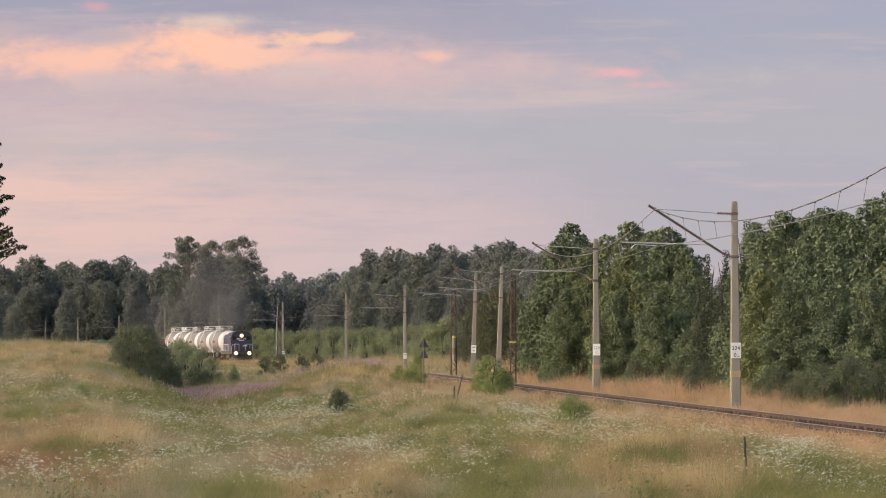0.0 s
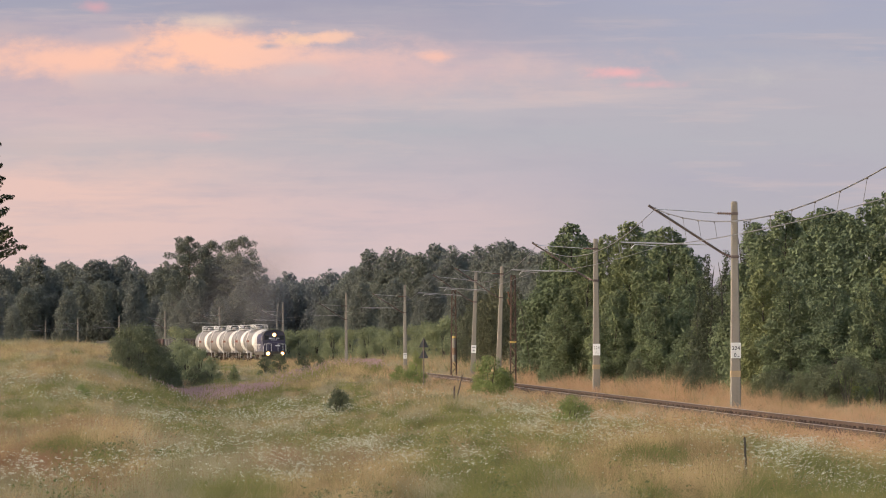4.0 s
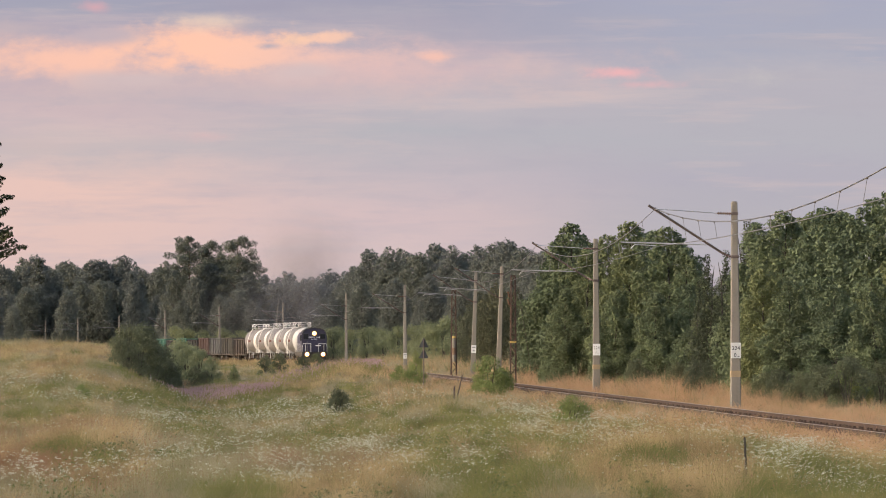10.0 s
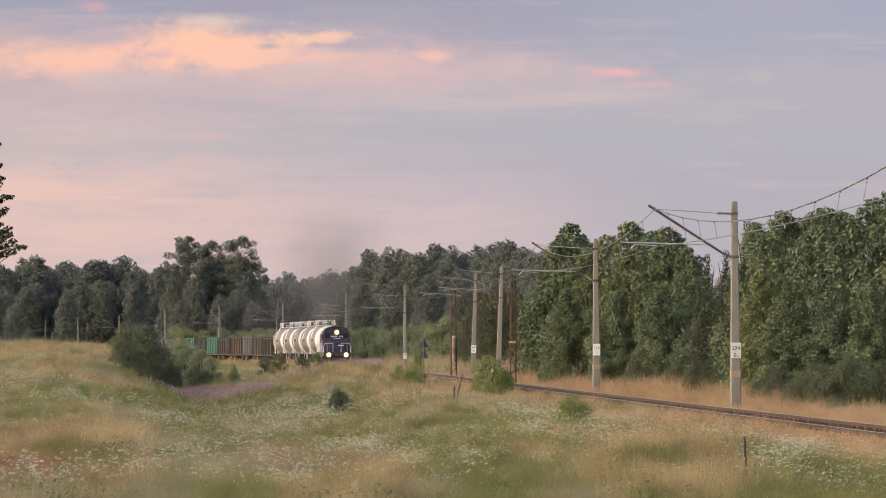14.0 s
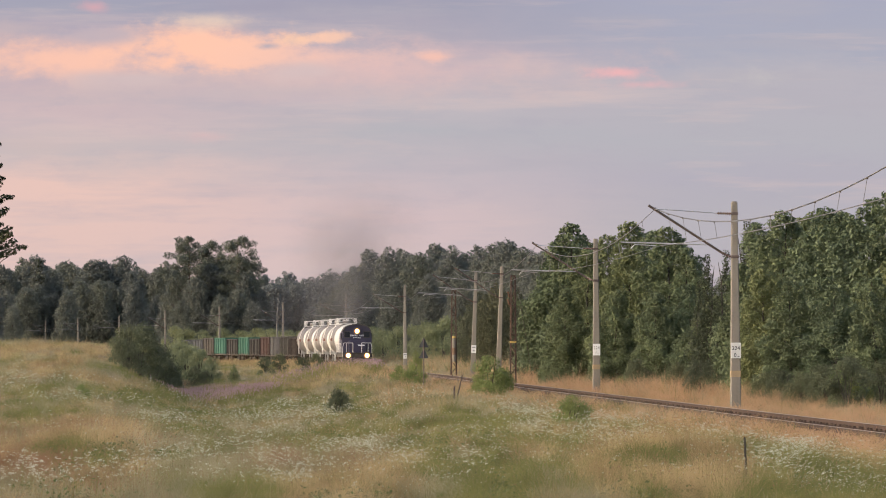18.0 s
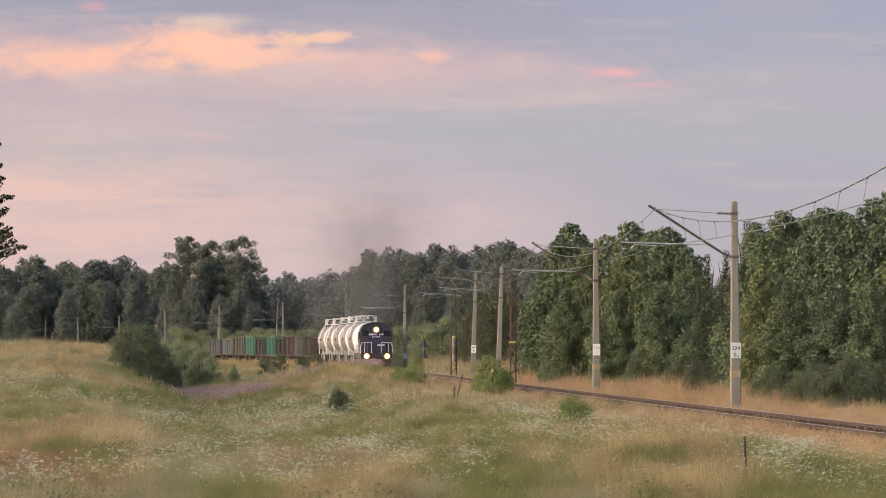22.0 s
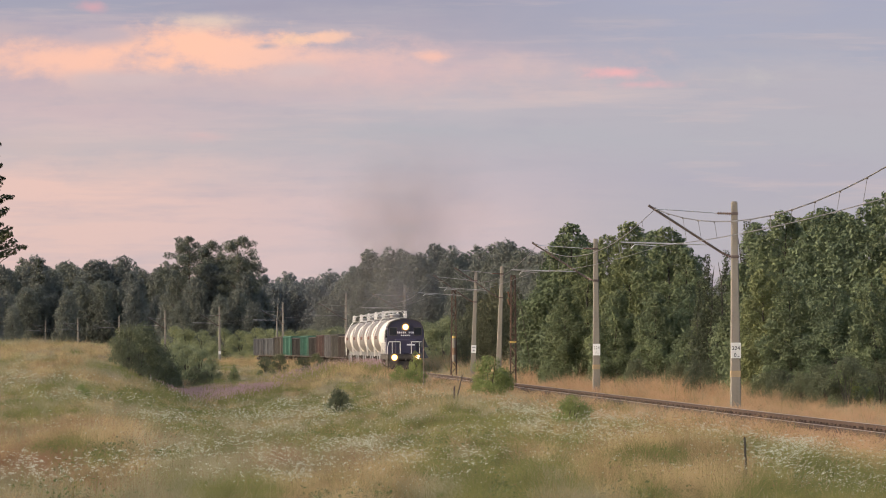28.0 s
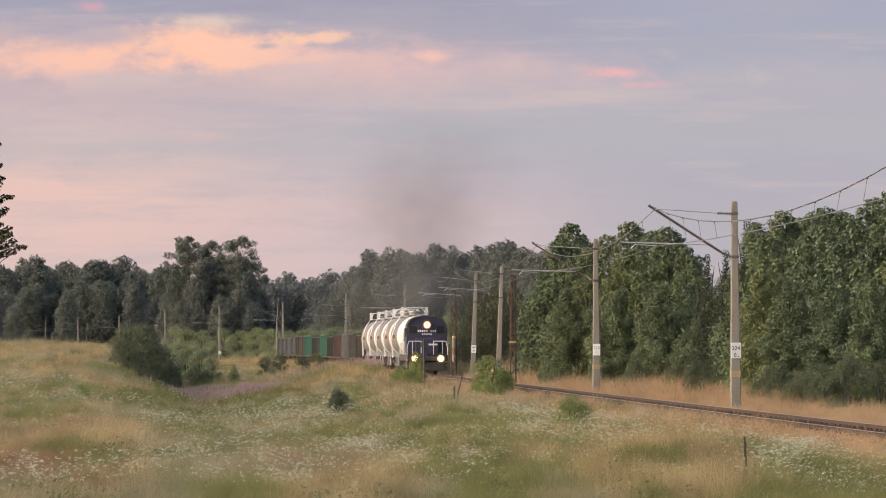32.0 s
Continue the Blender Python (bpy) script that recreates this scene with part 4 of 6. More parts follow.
FAR_S = [float(np.interp(y, TY, S)) for y in (619, 686, 755, 830, 900)]
SUPPORTS = [-62.0, -6.0, 53.0, 105.0, 173.0, 199.0, 290.0, 380.0, 461.0, *FAR_S]
TOPS = [7.3, 7.3, 7.19, 7.24, 7.25, 7.34, 7.8, 8.25, 8.1, 8.1, 8.15, 7.9, 8.0, 7.95]
PLATES = {2: ("224", "0"), 3: ("224", "1"), 5: None, 6: None, 8: None, 9: None}
for i, (s, top) in enumerate(zip(SUPPORTS, TOPS)):
    x, y, t = track(s, 2.9)
    mast = thing("catenary_mast", "weathered concrete overhead-line mast with a slanting steel cantilever", "mast", "masts along the line",
                 at=pose(x, y, 0, 0, (1.9 if i in (4, 5) else -0.3), math.degrees(t)))
    mast_parts(mast, top)
    if i in PLATES:
        if i < 4:
            plate_on(mast, 0.36, 1.56, 2.12, PLATES[i])
            band_on(mast, 0.88, 1.12)
        else:
            plate_on(mast, 0.34, 1.55 if i == 5 else 0.9, 2.1 if i == 5 else 1.4, None)


def lattice_mast(x, y, top, weights):
    gz = float(ground_z(x, y))
    ob = thing("lattice_mast", "rusty brown steel lattice mast beside the track", "mast", "lattice masts", at=pose(x, y, gz, 0, 0, 6))
    h = top - gz
    w0, w1 = (0.2, 0.13) if weights else (0.165, 0.125)
    for sx, sy in ((-1, -1), (1, -1), (1, 1), (-1, 1)):
        bm = bmesh.new()
        rod(bm, (sx * w0, sy * w0 * 0.7, -0.3), (sx * w1, sy * w1 * 0.7, h), 0.055, 0.045, 4)
        part("leg", bm, M["rust"], ob)
    n = 14
    for i in range(n):
        a, b = i / n, (i + 1) / n
        for side in (-1, 1):
            bm = bmesh.new()
            wa, wb = w0 + (w1 - w0) * a, w0 + (w1 - w0) * b
            sg = 1 if i % 2 else -1
            rod(bm, (-sg * wa, side * wa * 0.7, h * a), (sg * wb, side * wb * 0.7, h * b), 0.022, None, 4)
            rod(bm, (side * wa, -sg * wa * 0.7, h * a), (side * wb, sg * wb * 0.7, h * b), 0.022, None, 4)
            part("diagonal_brace", bm, M["rust"], ob)
    for z in (0.15, 0.45 * h, 0.72 * h, h - 0.03):
        bm = bmesh.new()
        w = w0 + (w1 - w0) * z / h + 0.03
        box(bm, -w, w, -w * 0.7, w * 0.7, z - 0.04, z + 0.04, 0.01)
        part("collar", bm, M["rust"], ob)
    if weights:
        for i in range(11):
            bm = bmesh.new()
            rod(bm, (-0.02, -0.3, 1.35 + i * 0.17), (-0.02, -0.3, 1.5 + i * 0.17), 0.14, None, 12)
            part("tension_weight", bm, M["bright_yellow"] if i == 10 else (M["concrete"] if i > 5 or i < 3 else M["brown_weight"]), ob)
    else:
        bm = bmesh.new()
        rod(bm, (0.3, 0, h * 0.9), (1.3, 0.3, -0.1), 0.012)
        part("stay_wire", bm, M["dark_steel"], ob)
        for z in (h * 0.85, h * 0.78):
            bm = bmesh.new()
            rod(bm, (-0.32, 0, z), (-0.22, 0, z - 0.35), 0.07, 0.05)
            part("insulator", bm, M["porcelain"], ob)
        bm = bmesh.new()
        box(bm, -0.19, 0.19, -0.15, 0.15, 2.5, 2.6, 0.01)
        part("painted_band", bm, M["bright_yellow"], ob)
    return ob


lattice_mast(at_view(803, 297), 297, 6.1, True)
lattice_mast(at_view(908, 252), 252, 6.4, False)


def wire_mesh(name, pts, r):
    v, f = tube_along(pts, r, 5)
    return mesh_of(name, v, f, M["wire"])


wires = thing("overhead_wires", "grey catenary wire with droppers above a contact wire", "overhead wire")
for i in range(len(SUPPORTS) - 1):
    a, b = SUPPORTS[i], SUPPORTS[i + 1]
    n = max(5, round((b - a) / 4.2))
    sag = min(1.2, 1.15 * ((b - a) / 56.0) ** 1.2)
    z0 = 6.92
    zz = [z0 - sag * 4 * (k / n) * (1 - k / n) for k in range(n + 1)]
    cz = [5.6 - 0.22 * 4 * (k / n) * (1 - k / n) for k in range(n + 1)]
    za = [0.2 * (-1) ** i * (1 - k / n) + 0.2 * (-1) ** (i + 1) * (k / n) for k in range(n + 1)]
    top_pts, low_pts = [], []
    for k in range(n + 1):
        x, y, _ = track(a + (b - a) * k / n, 0)
        top_pts.append((x, y, zz[k]))
        low_pts.append((x + za[k], y, cz[k]))
    thick = 1.0 if b < 60 else 0.65 if b < 180 else 0.45
    sub("messenger_wire", wire_mesh("messenger_wire", top_pts, 0.02 * thick), wires)
    sub("contact_wire", wire_mesh("contact_wire", low_pts, 0.014 * thick), wires)
    if b < 180:
        for k in range(1, n):
            sub("dropper", wire_mesh("dropper", [top_pts[k], low_pts[k]], 0.008), wires)
            p = Vector(top_pts[k])
            bm = bmesh.new()
            box(bm, p.x - 0.02, p.x + 0.02, p.y - 0.04, p.y + 0.04, p.z - 0.04, p.z + 0.015, 0.004)
            part("dropper_clamp", bm, M["dark_steel"], wires)

# ---- small things by the track ----
x, y = at_view(750, 226), 226
gz = float(ground_z(x, y))
sign = thing("whistle_board", "dark railway board of two triangles on a post", "sign", at=pose(x, y, gz))
bm = bmesh.new()
rod(bm, (0, 0, -0.2), (0, 0, 2.8), 0.03)
part("post", bm, M["dark_steel"], sign)
for zc in (2.35, 1.75):
    bm = bmesh.new()
    vs = [bm.verts.new(v) for v in ((-0.28, 0.035, zc), (0.28, 0.035, zc), (0, 0.035, zc + 0.55), (-0.28, 0.05, zc), (0.28, 0.05, zc), (0, 0.05, zc + 0.55))]
    for q in ((0, 1, 2), (5, 4, 3), (0, 3, 4, 1), (1, 4, 5, 2), (2, 5, 3, 0)):
        bm.faces.new([vs[j] for j in q])
    part("triangle_board", bm, M["black"], sign)


def stake(px_x, dist, h, lean, r, name, label, mat):
    x = at_view(px_x, dist)
    ob = thing(name, label, "post", at=pose(x, dist, float(ground_z(x, dist)), 0, lean, 0))
    bm = bmesh.new()
    rod(bm, (0, 0, -0.2), (0, 0, h), r, r * 0.8)
    part("shaft", bm, mat, ob)
    bm = bmesh.new()
    rod(bm, (0, 0, h), (0, 0, h + 0.03), r * 0.85, r * 0.4)
    part("cap", bm, mat, ob)


stake(808, 184, 1.15, 13, 0.03, "leaning_post", "leaning dark wooden post in the grass", M["under"])
stake(804, 174, 0.6, 0, 0.045, "short_post", "short weathered post in the grass", M["dark_steel"])
stake(1320, 62, 0.66, -2, 0.022, "wooden_stake", "thin dark wooden stake in the meadow", M["bark"])
stake(266, 231, 0.45, 6, 0.03, "white_marker_post", "short pale marker post in front of a shrub", M["white_rail"])

# ---- the train ----


def bogie_proto(wheelbase, r, name="bogie"):
    """A two-axle bogie: side frames with boxes, springs and four wheels."""
    bm = bmesh.new()
    for sx in (-1, 1):
        box(bm, sx * 1.0 - 0.06, sx * 1.0 + 0.06, -wheelbase / 2 - 0.35, wheelbase / 2 + 0.35, r + 0.02, r + 0.2, 0.02)
        for sy in (-1, 1):
            box(bm, sx * 1.04 - 0.09, sx * 1.04 + 0.09, sy * wheelbase / 2 - 0.16, sy * wheelbase / 2 + 0.16, r - 0.16, r + 0.14, 0.03)
        for dy in (-0.2, 0.0, 0.2):
            rod(bm, (sx * 1.02, dy, r - 0.2), (sx * 1.02, dy, r + 0.1), 0.07)
        box(bm, sx * 1.0 - 0.1, sx * 1.0 + 0.1, -0.45, 0.45, r - 0.28, r - 0.2, 0.02)
    box(bm, -1.05, 1.05, -0.22, 0.22, r - 0.05, r + 0.25, 0.03)
    frame_me = bpy.data.meshes.new("bogie_frame")
    bm.to_mesh(frame_me)
    bm.free()
    frame_me.materials.append(M["under"])
    bm = bmesh.new()
    rod(bm, (-0.71, 0, 0), (-0.80, 0, 0), r, None, 24)
    rod(bm, (-0.66, 0, 0), (-0.71, 0, 0), r + 0.03, None, 24)
    rod(bm, (-0.80, 0, 0), (-0.84, 0, 0), r * 0.4, None, 16)
    rod(bm, (-0.70, 0, 0), (0, 0, 0), 0.08, None, 10)
    wheel_me = bpy.data.meshes.new("wheel")
    bm.to_mesh(wheel_me)
    bm.free()
    wheel_me.materials.append(M["rail"])
    return frame_me, wheel_me, wheelbase, r


BOGIE = bogie_proto(1.85, 0.47)


def add_bogies(ob, ys):
    frame_me, wheel_me, wb, r = BOGIE
    for y in ys:
        b = sub("bogie", frame_me, ob, pose(0, y, 0), "dirty two-axle bogie")
        for sy in (-1, 1):
            for turn in (0, 180):
                sub("wheel", wheel_me, b, pose(0, sy * wb / 2, r, 0, 0, turn))


def add_buffers(ob, half):
    for sy in (-1, 1):
        for sx in (-1, 1):
            bm = bmesh.new()
            rod(bm, (sx * 0.875, sy * (half - 0.5), 1.05), (sx * 0.875, sy * (half - 0.12), 1.05), 0.1)
            rod(bm, (sx * 0.875, sy * (half - 0.12), 1.05), (sx * 0.875, sy * half, 1.05), 0.22, 0.2, 16)
            part("buffer", bm, M["under"], ob)
        bm = bmesh.new()
        rod(bm, (0, sy * (half - 0.4), 1.02), (0, sy * (half + 0.1), 0.9), 0.06)
        part("coupling", bm, M["under"], ob)


def barrel(bm, r, half, z, dish, seg=40):
    """A lying drum with dished ends."""
    prof = [(-half - dish * math.sin(a), r * math.cos(a)) for a in np.linspace(math.pi / 2, 0, 7)] + [(half + dish * math.sin(a), r * math.cos(a)) for a in np.linspace(0, math.pi / 2, 7)]
    rings = []
    for y, rr in prof:
        rings.append([bm.verts.new((max(rr, 0.001) * math.sin(2 * math.pi * j / seg), y, z + max(rr, 0.001) * math.cos(2 * math.pi * j / seg))) for j in range(seg)])
    for a, b in zip(rings, rings[1:]):
        for j in range(seg):
            f = bm.faces.new((a[j], a[(j + 1) % seg], b[(j + 1) % seg], b[j]))
            f.smooth = True


LT = 13.3


def tank_wagon():
    ob = thing("tank_wagon", "stained white tank wagon with a faded band and top railings", "tank wagon", "tank wagons of the train")
    half, r, zc = 5.3, 1.6, 2.78
    bm = bmesh.new()
    barrel(bm, r, half, zc, 0.55)
    part("tank", bm, M["tank"], ob)
    bm = bmesh.new()
    barrel(bm, r + 0.012, 1.6, zc, 0.0)
    bmesh.ops.bisect_plane(bm, geom=bm.verts[:] + bm.edges[:] + bm.faces[:], plane_co=(0, 0, zc + 0.14), plane_no=(0, 0, 1), clear_outer=True)
    bmesh.ops.bisect_plane(bm, geom=bm.verts[:] + bm.edges[:] + bm.faces[:], plane_co=(0, 0, zc - 0.14), plane_no=(0, 0, 1), clear_inner=True)
    part("hazard_band", bm, M["orange"], ob, "short faded orange band on the tank")
    for y in (-5.3, -2.7, 0.0, 2.7, 5.3):
        bm = bmesh.new()
        seg = 40
        for j in range(seg):
            a0, a1 = 2 * math.pi * j / seg, 2 * math.pi * (j + 1) / seg
            q = []
            for (yy, rr) in ((y - 0.05, r + 0.03), (y + 0.05, r + 0.03)):
                q.append([bm.verts.new((rr * math.sin(a), yy, zc + rr * math.cos(a))) for a in (a0, a1)])
            bm.faces.new((q[0][0], q[0][1], q[1][1], q[1][0]))
        part("tank_strap", bm, M["tank"], ob)
    bm = bmesh.new()
    rod(bm, (0, 0, zc + r - 0.1), (0, 0, zc + r + 0.35), 0.42, 0.4, 20)
    part("dome", bm, M["tank"], ob)
    bm = bmesh.new()
    rod(bm, (0, 0, zc + r + 0.35), (0, 0, zc + r + 0.42), 0.45, None, 20)
    part("dome_lid", bm, M["steel"], ob)
    # walkway on top
    bm = bmesh.new()
    box(bm, -0.95, 0.95, -2.1, 2.1, zc + r + 0.05, zc + r + 0.1)
    part("top_walkway", bm, M["white_rail"], ob)
    for sx in (-0.95, 0.95):
        bm = bmesh.new()
        z0, z1 = zc + r + 0.08, zc + r + 0.66
        arc = [(-2.1 + 0.55 * (1 - math.cos(w)), z1 - 0.4 + 0.4 * math.sin(w)) for w in np.linspace(0, math.pi / 2, 5)]
        pts = [(sx, -2.1, z0)] + [(sx, y, z) for y, z in arc] + [(sx, -y, z) for y, z in arc[::-1]] + [(sx, 2.1, z0)]
        for a, b in zip(pts, pts[1:]):
            rod(bm, a, b, 0.027)
        for y in (-1.0, 0.0, 1.0):
            rod(bm, (sx, y, z0), (sx, y, z1), 0.022)
        rod(bm, (sx, -2.1, z0 + 0.3), (sx, 2.1, z0 + 0.3), 0.02)
        part("top_railing", bm, M["white_rail"], ob, "white tubular railing")
    for sy in (-2.1, 2.1):
        bm = bmesh.new()
        z0, z1 = zc + r + 0.08, zc + r + 0.66
        arc = [(-0.95 + 0.4 * (1 - math.cos(w)), z1 - 0.4 + 0.4 * math.sin(w)) for w in np.linspace(0, math.pi / 2, 5)]
        pts = [(x, sy, z) for x, z in arc] + [(-x, sy, z) for x, z in arc[::-1]]
        for a, b in zip(pts, pts[1:]):
            rod(bm, a, b, 0.03)
        part("end_railing", bm, M["white_rail"], ob)
    for sx in (-1, 1):
        bm = bmesh.new()
        for dy in (-0.22, 0.22):
            pts = [(sx * 1.66, dy + 0.9, 1.15), (sx * 1.72, dy + 0.9, zc), (sx * 1.36, dy + 0.9, zc + 1.1), (sx * 0.95, dy + 0.9, zc + r + 0.1)]
            for a, b in zip(pts, pts[1:]):
                rod(bm, a, b, 0.025)
        for k in range(9):
            z = 1.3 + k * 0.2
            rod(bm, (sx * 1.7, 0.68, z), (sx * 1.7, 1.12, z), 0.016)
        part("ladder", bm, M["white_rail"], ob)
    bm = bmesh.new()
    for sx in (-1, 1):
        box(bm, sx * 0.55 - 0.1, sx * 0.55 + 0.1, -6.1, 6.1, 0.95, 1.22, 0.01)
    for y in (-6.1, -4.6, 4.6, 6.1):
        box(bm, -1.4, 1.4, y - 0.08, y + 0.08, 0.92, 1.2, 0.01)
    part("underframe", bm, M["under"], ob)
    for y in (-4.4, 4.4):
        bm = bmesh.new()
        box(bm, -1.15, 1.15, y - 0.2, y + 0.2, 1.2, 1.6, 0.03)
        part("saddle", bm, M["steel"], ob)
    for sy in (-1, 1):
        bm = bmesh.new()
        for sx in (-1.35, -0.9, 0.9, 1.35):
            rod(bm, (sx, sy * 6.1, 1.2), (sx, sy * 6.1, 2.15), 0.022)
        rod(bm, (-1.35, sy * 6.1, 2.15), (1.35, sy * 6.1, 2.15), 0.022)
        part("end_handrail", bm, M["white_rail"], ob)
    for sx in (-1, 1):
        for y in (-2.4, -0.8, 2.4):
            bm = bmesh.new()
            rod(bm, (sx * 1.3, y, 0.5), (sx * 1.3, y, 1.3), 0.04)
            part("drain_pipe", bm, M["steel"], ob)
    add_buffers(ob, LT / 2 - 0.02)
    add_bogies(ob, (-4.4, 4.4))
    return ob


LW = 13.0


def open_wagon(colour, low, words):
    """A high-sided open wagon: floor, posts, panels between them, doors, top rail."""
    ob = thing("open_wagon", words, "freight wagon", "open wagons of the train")
    m = BODY[colour]
    top, z0, half, w = (3.12 if low else 3.32), 1.12, LW / 2 - 0.8, 1.42
    bm = bmesh.new()
    box(bm, -w, w, -half, half, z0 - 0.06, z0)
    part("floor", bm, M["under"], ob)
    n = 6
    for sx in (-1, 1):
        for i in range(n):
            a, b = -half + 2 * half * i / n, -half + 2 * half * (i + 1) / n
            bm = bmesh.new()
            box(bm, sx * (w - 0.06) - 0.02, sx * (w - 0.06) + 0.02, a, b, z0, top - 0.1)
            for q in (0.5,):
                yq = a + (b - a) * q
                box(bm, sx * (w - 0.04) - 0.02, sx * (w - 0.04) + 0.02, yq - 0.05, yq + 0.05, z0 + 0.05, top - 0.15)
            if i in (1, 4):
                box(bm, sx * (w - 0.03) - 0.015, sx * (w - 0.03) + 0.015, a + 0.12, b - 0.12, z0 + 0.1, top - 0.25, 0.01)
            part("side_panel", bm, m, ob)
        for i in range(n + 1):
            y = -half + 2 * half * i / n
            bm = bmesh.new()
            box(bm, sx * w - 0.09, sx * w + 0.035, y - 0.09, y + 0.09, z0 - 0.15, top - 0.05, 0.015)
            part("side_post", bm, BODY[colour + "_post"], ob)
        bm = bmesh.new()
        box(bm, sx * w - 0.08, sx * w + 0.08, -half - 0.05, half + 0.05, top - 0.12, top, 0.02)
        part("top_rail", bm, m, ob)
    for sy in (-1, 1):
        bm = bmesh.new()
        box(bm, -w, w, sy * half - 0.03, sy * half + 0.03, z0, top - 0.02)
        for i in range(4):
            x = -w + 2 * w * (i + 0.5) / 4
            box(bm, x - 0.06, x + 0.06, sy * (half + 0.08) - 0.06, sy * (half + 0.08) + 0.06, z0 - 0.1, top - 0.05, 0.015)
        box(bm, -w, w, sy * half - 0.07, sy * half + 0.07, top - 0.12, top, 0.02)
        part("end_wall", bm, BODY[colour + "_post"], ob)
    bm = bmesh.new()
    box(bm, -0.3, 0.3, -half - 0.5, half + 0.5, 0.75, z0 - 0.06, 0.02)
    for sx in (-1, 1):
        box(bm, sx * 1.3 - 0.06, sx * 1.3 + 0.06, -half, half, 0.85, z0 - 0.06, 0.01)
    for y in (-half - 0.5, half + 0.5):
        box(bm, -1.35, 1.35, y - 0.09, y + 0.09, 0.85, 1.2, 0.01)
    part("underframe", bm, M["under"], ob)
    for sx in (-1, 1):
        bm = bmesh.new()
        for dy in (-0.18, 0.18):
            rod(bm, (sx * 1.5, -half + 0.3 + dy, 0.7), (sx * 1.5, -half + 0.3 + dy, 2.4), 0.016)
        for z in (0.8, 1.15, 1.5, 1.85, 2.2):
            rod(bm, (sx * 1.5, -half + 0.12, z), (sx * 1.5, -half + 0.48, z), 0.014)
        part("ladder", bm, M["under"], ob)
    add_buffers(ob, LW / 2 - 0.02)
    add_bogies(ob, (-4.2, 4.2))
    return ob


LL = 12.4


def locomotive():
    ob = thing("diesel_locomotive", "dark navy diesel locomotive with white handrails, headlamps lit", "locomotive")
    h = LL / 2
    bm = bmesh.new()
    box(bm, -1.5, 1.5, -h + 0.55, h - 0.55, 0.95, 1.35, 0.03)
    part("underframe", bm, M["under"], ob)
    bm = bmesh.new()
    box(bm, -1.5, 1.5, -h + 0.5, h - 0.5, 1.35, 1.42, 0.01)
    part("deck", bm, M["roof_dark"], ob)
    # cab, full width, rounded roof
    cy0, cy1 = -h + 1.3, -h + 3.7
    prof = [(-1.46, 1.42), (1.46, 1.42), (1.5, 2.6), (1.44, 3.55), (1.2, 3.98), (0.7, 4.2), (0.0, 4.28), (-0.7, 4.2), (-1.2, 3.98), (-1.44, 3.55), (-1.5, 2.6)]

    def loft(prof, y0, y1):
        bm = bmesh.new()
        a = [bm.verts.new((x, y0, z)) for x, z in prof]
        b = [bm.verts.new((x, y1, z)) for x, z in prof]
        bm.faces.new(a)
        bm.faces.new(b[::-1])
        for i in range(len(prof)):
            j = (i + 1) % len(prof)
            bm.faces.new((a[j], a[i], b[i], b[j]))
        bmesh.ops.recalc_face_normals(bm, faces=bm.faces)
        return bm
    cab = part("cab", loft(prof, cy0, cy1), M["navy"], ob, "navy cab wall")
    roof = [(x * 1.02, z + 0.03) for x, z in prof[3:10]] + [(x * 0.98, z - 0.05) for x, z in prof[9:2:-1]]
    part("cab_roof", loft(roof, cy0 - 0.12, cy1 + 0.1), M["roof_dark"], ob, "sooty rounded roof")
    for sx in (-1, 1):
        bm = bmesh.new()
        box(bm, sx * 1.0 - 0.34, sx * 1.0 + 0.34, cy0 - 0.035, cy0 + 0.02, 2.9, 3.58, 0.02)
        w = part("cab_window", bm, M["roof_dark"], cab)
        bm = bmesh.new()
        box(bm, sx * 1.0 - 0.28, sx * 1.0 + 0.28, cy0 - 0.05, cy0 - 0.03, 2.97, 3.51, 0.008)
        part("pane", bm, M["glass"], w)
        for yy in (cy0 + 0.7, cy0 + 1.7):
            bm = bmesh.new()
            box(bm, sx * 1.5 - 0.03, sx * 1.5 + 0.03, yy - 0.35, yy + 0.35, 2.72, 3.4, 0.01)
            part("side_window", bm, M["glass"], cab)
    # short nose before the cab
    bm = bmesh.new()
    box(bm, -0.85, 0.85, -h + 0.75, cy0 + 0.05, 1.42, 2.62, 0.08)
    part("nose", bm, M["navy"], ob)
    for k, z in enumerate((3.08, 2.88)):
        for i in range(9 if k == 0 else 5):
            x = (i - (4 if k == 0 else 2)) * 0.155
            if k == 0 and i == 5:
                continue
            bm = bmesh.new()
            box(bm, x - 0.05, x + 0.05, cy0 - 0.03, cy0 - 0.01, z, z + (0.15 if k == 0 else 0.09))
            part("letter_bar", bm, M["letter"], cab)
    bm = bmesh.new()
    box(bm, 0.1, 0.75, -h + 0.735, -h + 0.76, 2.1, 2.22)
    part("number_bar", bm, M["letter"], ob)
    # long hood
    hood = [(-1.2, 1.42), (1.2, 1.42), (1.2, 3.3), (1.0, 3.72), (0.5, 3.9), (-0.5, 3.9), (-1.0, 3.72), (-1.2, 3.3)]
    part("hood", loft(hood, cy1, h - 0.9), M["navy"], ob)
    for i in range(6):
        y = cy1 + 0.5 + i * 1.2
        for sx in (-1, 1):
            bm = bmesh.new()
            box(bm, sx * 1.21 - 0.02, sx * 1.21 + 0.02, y, y + 1.0, 1.6, 3.1, 0.01)
            part("hood_door", bm, M["navy"], ob)
    bm = bmesh.new()
    rod(bm, (0, 0.4, 3.85), (0, 0.4, 4.35), 0.22, 0.2, 14)
    part("exhaust_stack", bm, M["roof_dark"], ob)
    bm = bmesh.new()
